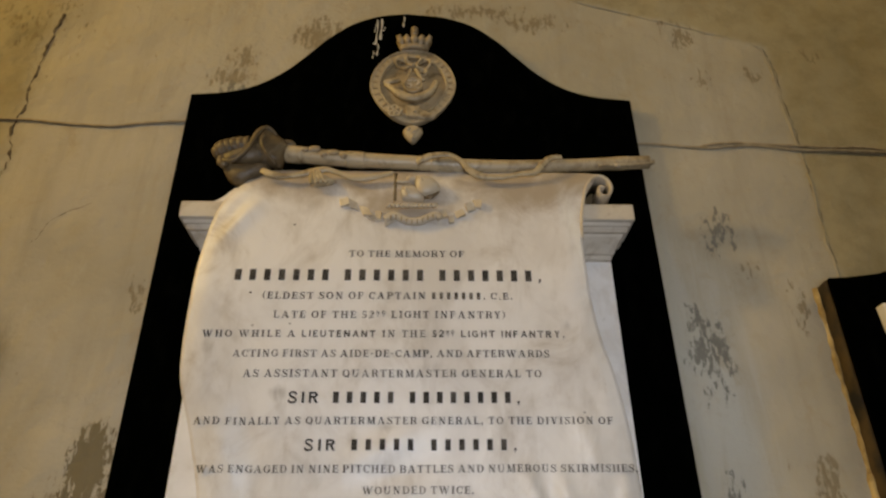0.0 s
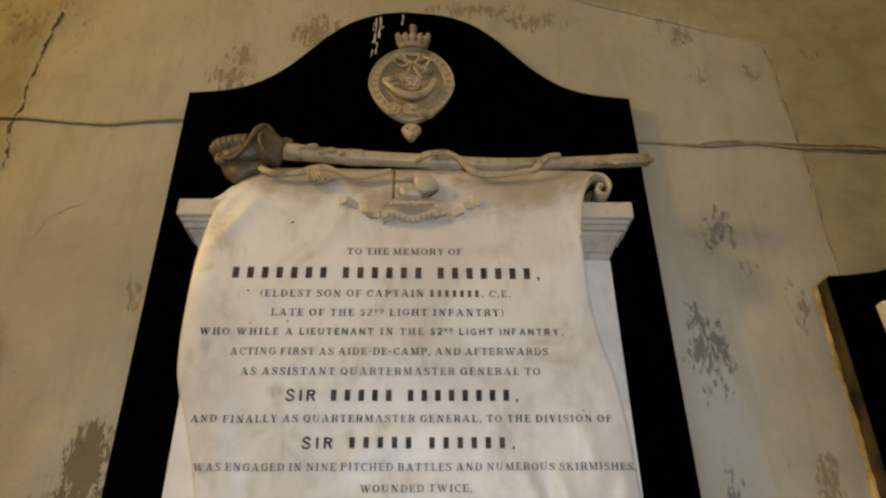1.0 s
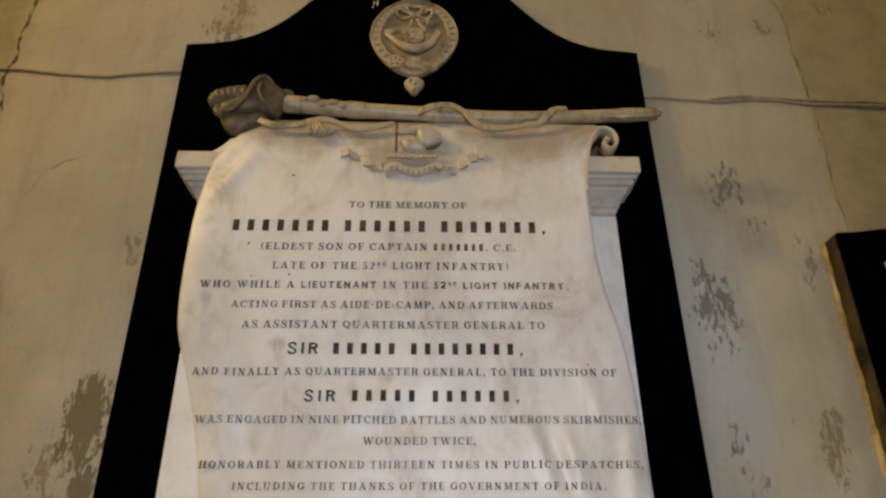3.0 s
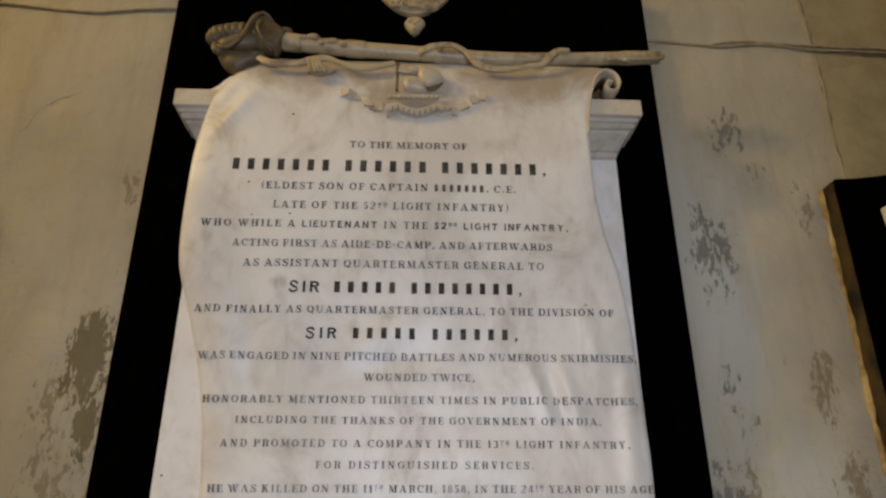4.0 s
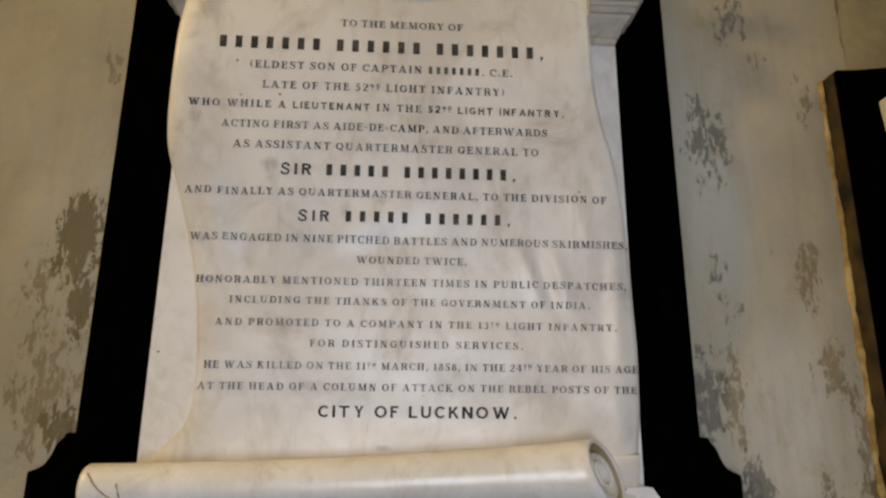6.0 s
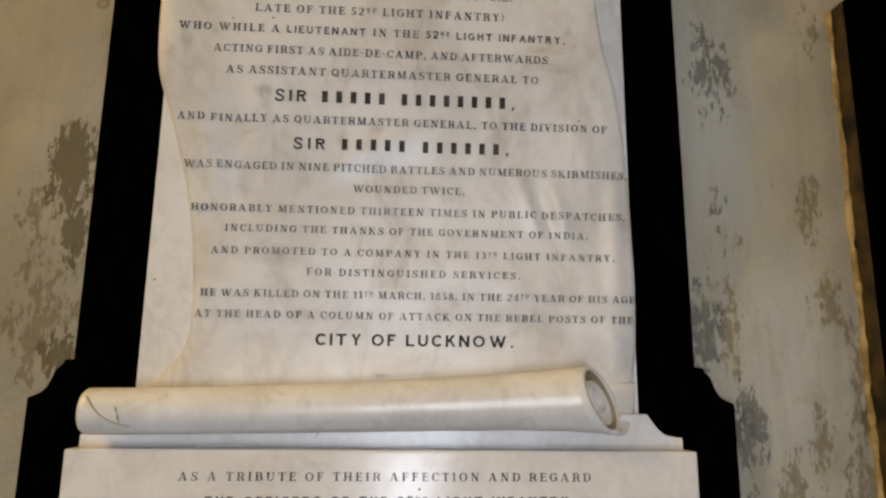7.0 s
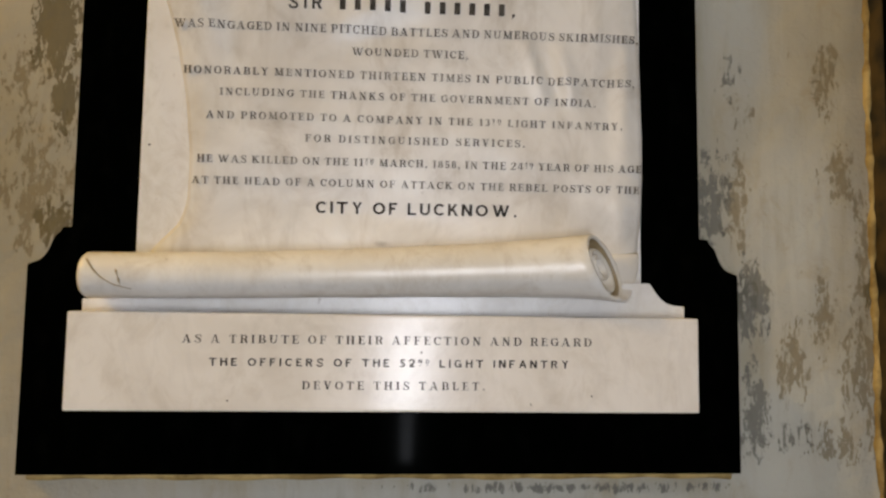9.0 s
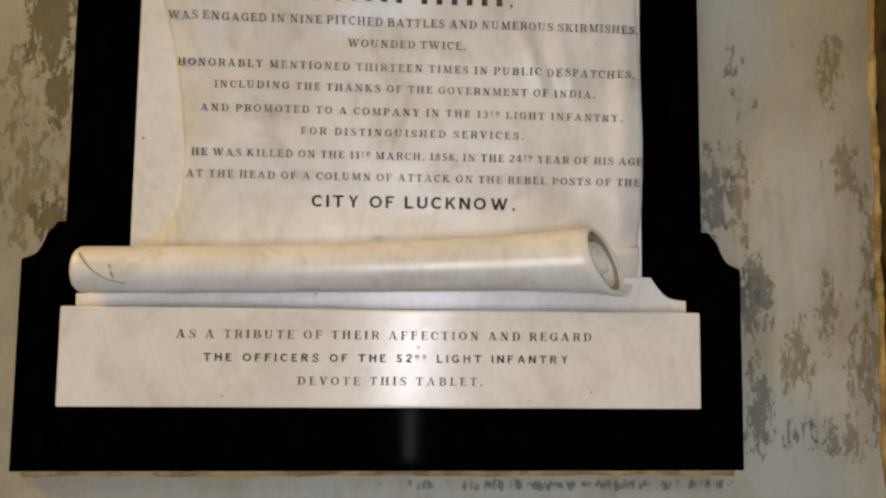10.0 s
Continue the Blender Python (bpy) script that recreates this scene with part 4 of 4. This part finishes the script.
def badge(parent):
    """The oval regimental badge: belt, horn, numbered boss, bow, crown and pendant."""
    bd = new("badge")
    bd.parent = parent
    bd.location = (0, .012, .0107)
    tagged(bd, "carved marble oval badge with crown, horn and number 52")
    cx, cz, rx, rz = -.0015, 2.700, .102, .114
    n = 64
    def oval(k, y):
        return [(cx + (rx - k) * math.cos(a) * pear(a), y, cz + (rz - k) * math.sin(a)) for a in [2 * math.pi * i / n for i in range(n)]]
    part("field", loft([oval(.004, .0), oval(.004, -.014), oval(.03, -.019), oval(.06, -.022), oval(.09, -.0235)]), FIELD, bd, "", True)
    belt = part("belt", ring_band(cx, cz, rx, rz, .0235, 0, -.028, 72, .003), AGED, bd, "", True)
    for r0 in (0, .0205):
        part("rim", ring_band(cx, cz, rx - r0 + .0005, rz - r0 + .0005, .0038, -.02, -.0315, 72, .0015), AGED, bd, "", True)
    bars = []
    for i in range(34):
        a = 2 * math.pi * (i + .5) / 34
        if -2.3 < a - 2 * math.pi < -1.0 or 3.9 < a < 5.3:
            continue
        x, z = cx + (rx - .0122) * math.cos(a) * pear(a), cz + (rz - .0122) * math.sin(a)
        bm = box(-.0016, .0016, -.0305, -.027, -.0052, .0052)
        bmesh.ops.transform(bm, matrix=Matrix.Translation((x, 0, z)) @ Matrix.Rotation(math.pi / 2 - a, 4, "Y"), verts=bm.verts)
        bars.append(bm)
    part("worn_lettering", merged(*bars), FIELD, bd)
    part("horn", merged(tube([(-0.0650, -.034, 2.6990), (-0.0470, -.038, 2.6800), (-0.0310, -.040, 2.6630), (-0.0050, -.041, 2.6510), (0.0210, -.040, 2.6570), (0.0420, -.038, 2.6760), (0.0550, -.034, 2.7070)], lambda s: .0060 + .0040 * math.sin(math.pi * min(1, s * 1.1)) + .002 * s, 14, 8, .8),
                        tube([(-0.0700, -.034, 2.7030), (-0.0520, -.037, 2.7040), (-0.0340, -.035, 2.7120)], .0075, 12, 6, .8)), AGED, bd, "curled hunting horn", True)
    x, _, z = (-0.0010, -.04, 2.6920)
    boss = part("boss", loft([[(x + r * math.cos(a), y, z + r * 1.05 * math.sin(a)) for a in [2 * math.pi * i / 32 for i in range(32)]] for r, y in ((.0235, -.02), (.0235, -.040), (.022, -.043), (.0185, -.0435), (.018, -.0420))]), FIELD, bd, "round boss", True)
    for ch, at in (("5", -.0150), ("2", .0012)):
        v, f = letter_mesh(letter(ch, True)[0], lambda px, py, lift: (x + at + .0215 * px, -.0424 - lift * 4, z + .025 * (py - .5)))
        me = bpy.data.meshes.new("numeral")
        me.from_pydata(v, [], f)
        link("numeral", me, CREST, bd)
    loops = []
    for u, v, a, b, t in ((240, 248, .019, .011, .5), (297, 224, .018, .012, 0), (352, 250, .018, .011, -.5), (345, 292, .011, .007, -.2)):
        x, _, z = badge_board(u,v,-.035)
        pts = [(x + a * math.cos(w) * math.cos(t) - b * math.sin(w) * math.sin(t), -.035 - .004 * math.cos(2 * w), z - a * math.cos(w) * math.sin(t) - b * math.sin(w) * math.cos(t)) for w in [2 * math.pi * i / 12 for i in range(13)]]
        loops.append(tube(pts, .0038, 8, 3))
    x, _, z = (-0.0030, -.04, 2.7550)
    loops.append(mound([(x + .0075 * math.cos(a), z + .0075 * math.sin(a)) for a in [2 * math.pi * i / 8 for i in range(8)]], -.030, .014))
    loops += [tube([(-0.0060, -.034, 2.7490), (-0.0130, -.036, 2.7190), (-0.0250, -.034, 2.7000)], .004, 8, 5), tube([(0.0030, -.034, 2.7500), (0.0140, -.037, 2.7240), (0.0240, -.034, 2.7100)], .0045, 8, 5)]
    part("bow", merged(*loops), AGED, bd, "ribbon bow", True)
    flower = []
    x, _, z = (-0.0430, -.04, 2.6150)
    for i in range(5):
        a = 2 * math.pi * i / 5 + .3
        pts = [(x + .010 * math.cos(a) + .0065 * math.cos(w), -.036, z + .010 * math.sin(a) + .0065 * math.sin(w)) for w in [2 * math.pi * q / 8 for q in range(9)]]
        flower.append(tube(pts, .0032, 8, 2))
    part("buckle", merged(*flower, prism([(-.018, 2.632), (.015, 2.632), (.016, 2.600), (-.015, 2.602)], -.020, -.0365, .0022), mound([(x + .046 + .004 * math.cos(a), z + .004 * math.sin(a)) for a in [2 * math.pi * i / 8 for i in range(8)]], -.036, .004, 3, 2)), AGED, bd, "", True)
    part("strap_end", mound([(0.0131, 2.6281), (0.0369, 2.6168), (0.0541, 2.6064), (0.037, 2.5944), (0.0112, 2.5975), (-0.0104, 2.6089)], -.024, .012, 4, 3, .4), AGED, bd, "", True)
    part("crown_lining", mound([(-.029, 2.817), (-.040, 2.842), (-.043, 2.862), (-.020, 2.858), (0, 2.866), (.020, 2.858), (.043, 2.862), (.038, 2.840), (.028, 2.817), (0, 2.814)], -.010, .022, 5, 4, .5), FIELD, bd, "shaded hollow of the crown", True)
    crown = [tube([(-.032, -.032, 2.815), (-.015, -.040, 2.8135), (0, -.042, 2.813), (.015, -.040, 2.8135), (.032, -.032, 2.815)], .0058, 10, 6),
             tube([(-.031, -.032, 2.824), (-.015, -.039, 2.8225), (0, -.041, 2.822), (.015, -.039, 2.8225), (.031, -.032, 2.824)], .0026, 8, 6)]
    for k in range(5):
        b, c = -.027 + .0135 * k, -.040 + .020 * k
        crown.append(tube([(b, -.030 - .003 * (2 - abs(k - 2)), 2.824), (b + (c - b) * .5, -.034 - .003 * (2 - abs(k - 2)), 2.842), (c, -.027 - .003 * (2 - abs(k - 2)), 2.860)], lambda s: .0034 + .0050 * math.sin(math.pi * min(1, s * 1.05)) ** 2 + .002 * s, 10, 6, .8))
        crown.append(mound([(c * .93 + .0052 * math.cos(a), 2.849 + .0052 * math.sin(a)) for a in [2 * math.pi * i / 7 for i in range(7)]], -.036, .008, 3, 2))
    crown += [mound([(-.0075, 2.864), (-.0045, 2.874), (-.009, 2.880), (-.0075, 2.892), (0, 2.8955), (.0075, 2.892), (.009, 2.880), (.0045, 2.874), (.0075, 2.864)], -.014, .022, 5, 3, .5)]
    part("crown", merged(*crown), FIELD, bd, "small royal crown", True)
    part("pendant", merged(mound([(-0.0231, 2.5616), (-0.0131, 2.5718), (-0.0013, 2.5772), (0.0124, 2.5722), (0.0227, 2.5623), (0.0169, 2.5469), (0.0003, 2.5266), (-0.0177, 2.5464)], -.010, .018, 5, 4, .5),
                           *[mound([(badge_board(u,v)[0] + .006 * math.cos(a), badge_board(u,v)[1] + .0065 * math.sin(a)) for a in [2 * math.pi * i / 7 for i in range(7)]], -.022, .010, 4, 3) for u, v in ((268, 595), (292, 608), (316, 595), (292, 632))]), AGED, bd, "leafy pendant", True).location = (0, 0, .010)
    return bd


def crest(parent):
    """The small crest on the head of the scroll: a plain carved figure on a twisted wreath over a folded ribbon."""
    cr = new("crest")
    cr.parent = parent
    tagged(cr, "small carved marble crest above a folded ribbon")
    figure = merged(mound([(-0.0235, 2.3464), (-0.0163, 2.3621), (-0.0004, 2.3631), (0.0148, 2.3535), (0.0282, 2.3313), (0.0208, 2.3241), (0.0002, 2.3248), (-0.0167, 2.329)], -.098, .022, 6, 4, .6),
                    mound([(0.0078, 2.3721), (0.0202, 2.3821), (0.0412, 2.3779), (0.0582, 2.3584), (0.0563, 2.345), (0.0394, 2.3341), (0.0207, 2.3357), (0.0096, 2.3534)], -.100, .026, 6, 4, .5),
                    mound([(-0.0113, 2.3773), (-0.0016, 2.3854), (0.0088, 2.3793), (0.0078, 2.3686), (-0.005, 2.3675)], -.100, .018, 5, 3, .6))
    feather = [tube([(.012 + .008 * k, -.117, 2.379 - .001 * k), (.022 + .008 * k, -.1245 + .001 * k, 2.366 - .002 * k), (.030 + .007 * k, -.116, 2.346 + .001 * k)], lambda s: .0016 + .0014 * math.sin(math.pi * s), 8, 5) for k in range(4)]
    feather += [tube([(-.018, -.112, 2.352), (-.010, -.120, 2.345), (-.004, -.116, 2.331)], .0032, 8, 5), tube([(-.004, -.116, 2.366), (-.016, -.120, 2.362), (-.028, -.119, 2.366)], .0034, 8, 5)]
    # Dark strip modelled in place of the shadow below the wing.
    part("wing_shade", tube([(.026, -.111, 2.332), (.042, -.114, 2.333), (.057, -.112, 2.346)], lambda s: .002 + .003 * math.sin(math.pi * s), 8, 6, .6), GRIME_SHADE, cr, "dark strip painted as the shade under the figure", True)
    figure = merged(figure, *feather)
    part("figure", figure, CREST, cr, "plain rounded figure", True)
    part("staff", tube([(-0.0310, -.116, 2.3840), (-0.0310, -.117, 2.3530), (-0.0310, -.117, 2.3210)], lambda s: .0030 + .0014 * (s < .06), 10, 6), GRIME_SHADE, cr, "", True)
    rope = []
    for k in range(11):
        u = 374 + 24 * k
        rope.append(tube([crest_board(u - 14,252,-.112), crest_board(u,244,-.119), crest_board(u + 14,234,-.112)], lambda s: .0042 * (1 - .5 * (2 * s - 1) ** 2), 8, 4))
    part("wreath", merged(*rope), CREST, cr, "twisted wreath", True)
    folds = [((108, 205), (160, 200), (165, 238), (118, 244)), ((160, 205), (205, 222), (212, 262), (168, 250)), ((214, 236), (262, 256), (290, 302), (238, 290)), ((262, 268), (300, 290), (298, 320), (262, 305)), ((304, 266), (338, 270), (330, 316), (292, 312)),
             ((345, 276), (400, 282), (408, 318), (352, 350)), ((640, 266), (672, 262), (692, 300), (648, 314)), ((690, 298), (724, 290), (722, 332), (692, 334)), ((726, 272), (765, 262), (785, 292), (738, 308)), ((778, 236), (812, 216), (840, 258), (796, 272)), ((826, 206), (872, 216), (868, 254), (836, 250))]
    for k, q in enumerate(folds):
        pts = [crest_board(u,v) for u, v in q]
        bm = prism(pts, -.098, -.109 - .005 * (k % 2), .0014)
        for v in bm.verts:
            v.co.y += .30 * (v.co.x - pts[0][0]) * (1 if k % 2 else -1) if v.co.y < -.105 else 0
        part("ribbon_fold", bm, CREST, cr)
    band = ribbon_extrude([(-0.0497, 2.2778), (-0.0324, 2.2878), (-0.0137, 2.2791), (0.001, 2.2739), (0.0194, 2.275), (0.0358, 2.2832), (0.0506, 2.2887), (0.0598, 2.2816)], -.100, -.119, .013)
    ribbon = part("ribbon", band, CREST, cr, "", True)
    for k in range(9):
        x, _, z = crest_board(385 + 28 * k,(306, 302, 312, 322, 327, 326, 318, 307, 300)[k],-.119)
        part("worn_letter", box(x - .0014, x + .0014, -.1208, -.117, z - .0042, z + .0042), FIELD, cr)
    return cr


def memorial():
    top = thing("wall_memorial", 0, 0, 0, "white marble scroll memorial on a black marble backing slab", "memorial")
    slab = part("backing_slab", prism(slab_outline(), WALL_Y + .006, 0.0, .0025), BLACK, top, "polished black marble slab with an ogee head")
    foot = [(-.58 + .145 * k, WALL_Y - .006, 1.0915 + .0012 * math.sin(k * 2.1)) for k in range(9)]
    part("mortar_joint", tube(foot, lambda s: .0075 + .0012 * math.sin(s * 70), 8, 8), GILT, slab, "ochre mortar under the slab", True)
    for x, z0, z1, w in ((-.0945, 2.945, 2.858, .0030), (-.084, 2.948, 2.875, .0042), (-.0905, 2.86, 2.822, .0028), (-.0995, 2.868, 2.858, .0022), (-.101, 2.835, 2.812, .0022), (-.077, 2.918, 2.905, .0024), (-.027, 2.957, 2.922, .0032), (-.099, 2.93, 2.90, .0018)):
        part("paint_drip", tube([(x, -.0004, z0), (x + .0012, -.0008, (z0 * 2 + z1) / 3), (x - .001, -.0008, (z0 + z1 * 2) / 3), (x - .0016, -.0006, z1)], lambda s, w=w: w * (.42 + .2 * math.sin(9 * s) + .2 * s), 8, 5, .35), DRIP, slab, "", True)
    part("panel", box(-.4135, .4135, -.0185, 0.001, 1.36, 2.2365, .0015), MARBLE, top, "plain white marble panel behind the scroll")
    cornice(top)
    part("scroll_back", prism([(-.405, 2.333), (-.352, 2.333), (-.335, 2.375), (-.362, 2.372), (-.380, 2.352)], -.080, -.03, .003), MARBLE, top)
    sc = scroll_sheet(top)
    part("curled_corner", ribbon_extrude([(.338, 2.245), (.342, 2.290), (.351, 2.340), (.363, 2.376), (.384, 2.396), (.404, 2.388), (.411, 2.368), (.404, 2.350), (.391, 2.348), (.384, 2.359), (.389, 2.370), (.397, 2.367)], -.045, -.102, .0065), CREST, sc, "", True)
    # Dark plate: the curl's inner shade is put into its colour.
    part("curl_back", prism([(.352, 2.335), (.366, 2.372), (.384, 2.390), (.398, 2.384), (.400, 2.350), (.380, 2.340)], -.03, -.045, .002), GRIME_SHADE, sc)
    for x, z, r in ((-.225, 2.268, .0020), (-.292, 2.1215, .0017), (-.215, 2.062, .0015), (.31, 1.905, .0014), (-.39, 1.62, .0015)):
        part("pit", mound([(x + r * 1.4 * math.cos(a), z + r * math.sin(a)) for a in [2 * math.pi * i / 7 for i in range(7)]], sheet(x, z) + .0004, .0014, 3, 2), CRACK_SHADE, sc)
    for line in SCROLL_LINES:
        inscription(top, *line[:5], face, line[5], line[4] > .0128)
    scroll_foot(top)
    curve = [(.467, 1.3565), (.467, 1.3755), (.452, 1.3765), (.439, 1.380), (.428, 1.3885), (.419, 1.400), (.411, 1.4125), (.368, 1.4125), (.360, 1.394)]
    part("plinth_step", prism([(x * 1.017, z) for x, z in curve] + [(-x * 1.017 - .005, z) for x, z in reversed(curve)], .001, -.048, .0015), MARBLE, top, "white marble step with hollowed ends")
    tab = part("tablet", box(-.4845, .4815, -.086, .001, 1.2095, 1.3570, .004), TABLET, top, "polished white marble dedication tablet")
    for x, z, r in ((.045, 1.300, .0016), (-.245, 1.226, .0012), (.31, 1.235, .0014), (.215, 1.222, .0011)):
        part("pit", mound([(x + r * math.cos(a), z + r * 1.3 * math.sin(a)) for a in [2 * math.pi * i / 7 for i in range(7)]], -.0855, .0010, 3, 2), CRACK_SHADE, tab)
    for line in TABLET_LINES:
        inscription(top, *line[:5], lambda a, b: -.086, line[5])
    sword(top), badge(top), crest(top)
    return top


memorial()


# ---- the neighbour ----
def neighbour():
    top = thing("wall_memorial", 0, 0, 0, "black marble memorial slab, ochre staining and warm light painted on its edge", "memorial")
    line = [(.860, .95), (.860, 2.203), (.90, 2.205), (.967, 2.214), (1.05, 2.24), (1.14, 2.29), (1.22, 2.36), (1.31, 2.42), (1.42, 2.44)]
    line += [(2.84 - x, z) for x, z in reversed(line[:-1])]
    slab = part("backing_slab", prism(line, WALL_Y + .006, -.020, .003), BLACK, top, "polished black marble slab")
    # Thin plate whose ochre carries the warm light falling on this side.
    part("warm_lit_edge", box(.8565, .8598, -.012, WALL_Y + .004, .96, 2.2005, .001), WARM_EDGE, slab, "slab edge with ochre staining and warm light in its colour")
    bm = tube([(.854, WALL_Y - .001, .96)] + [(.854 + .002 * math.sin(k * 2.3), WALL_Y - .001, .96 + k * .104) for k in range(1, 12)] + [(.854, WALL_Y - .001, 2.2)], lambda s: .0062 + .0016 * math.sin(s * 60) + .0012 * math.sin(s * 141) + .0010 * math.sin(s * 233), 8, 12)
    part("mortar_joint", bm, GILT, slab, "ochre mortar along the slab", True)
    part("ornament", prism([(0.941, 2.069), (1.241, 2.069), (1.241, 2.136), (0.937, 2.136)], -.018, -.045, .004), MARBLE, top, "pale marble ornament")


neighbour()


# ---- cable, cracks and the seam's shade ----
def cable(points, label):
    ob = part("wall_cable", tube(points, .0033, 8, 10), CABLE, None, label, True)
    return tagged(ob, label, "cable", "cables on the wall")


Y = WALL_Y - .003
cable([(-1.6, Y, 2.665), (-1.2, Y, 2.640), (-.967, Y, 2.630), (-.90, Y, 2.628), (-.834, Y, 2.620), (-.76, Y, 2.614), (-.701, Y, 2.612), (-.63, Y, 2.622), (-.534, Y, 2.628), (-.50, Y + .012, 2.628)], "thin painted cable sagging along the old wall")
cable([(.50, Y + .012, 2.576), (.533, Y, 2.576), (.60, Y, 2.573), (.694, Y, 2.566), (.75, Y, 2.572), (.79, Y, 2.575), (.85, Y, 2.571), (.911, Y, 2.563), (1.0, Y, 2.563), (1.123, Y, 2.560), (1.6, Y, 2.555)], "thin painted cable sagging along the old wall")


# Ragged tan cracking above the cable, modelled as a thin rod.
cable([(.67, Y + .004, 2.566), (.70, Y, 2.576), (.76, Y, 2.582), (.83, Y, 2.578), (.92, Y, 2.575), (1.0, Y, 2.572), (1.06, Y, 2.574), (1.12, Y, 2.566), (1.16, Y + .004, 2.560)], "ragged tan line of cracking above the cable")


def crack_shade_line(points, width):
    rng = random.Random(len(points) * 7 + int(points[0][0] * 100))
    line = smooth_path([(x + rng.uniform(-.006, .006), WALL_Y - .0005, z) for x, z in points], 7)
    line = [p + Vector((rng.uniform(-.004, .004), 0, rng.uniform(-.003, .003))) for p in line]
    wide = [width * rng.choice((.15, .3, .5, .8, 1.3)) for _ in range(40)]
    part("crack_shade_line", tube(line, lambda s: wide[int(s * 39)], 6, 2, .4), CRACK_SHADE, bpy.data.objects["wall_north"])


crack_shade_line([(-.905, 2.98), (-.918, 2.89), (-.925, 2.82), (-.93, 2.75), (-.925, 2.67), (-.93, 2.60), (-.92, 2.52), (-.925, 2.46)], .0034)
seam = smooth_path([(x, WALL_Y + .001, z) for x, z in ((.42, 3.060), (.59, 3.002), (.76, 2.948), (.87, 2.910), (.898, 2.885), (.906, 2.82), (.907, 2.70), (.913, 2.58), (.917, 2.46), (.912, 2.34), (.914, 2.215))], 6)
part("plaster_seam", tube([p + Vector((random.uniform(-.003, .003), -.001, random.uniform(-.002, .002))) for p in seam], lambda s: .0026 + .0010 * math.sin(s * 41) + .0006 * math.sin(s * 97), 8, 2, .7), PLASTER, bpy.data.objects["wall_north"], "", True)
crack_shade_line([(-.70, 2.40), (-.77, 2.36), (-.80, 2.30)], .0008)
# Dark line painted as the seam's shadow along its right side.
crack_shade_line([(.880, 2.908), (.903, 2.885), (.912, 2.82), (.913, 2.70), (.919, 2.58), (.923, 2.46), (.918, 2.34), (.920, 2.215)], .0010)
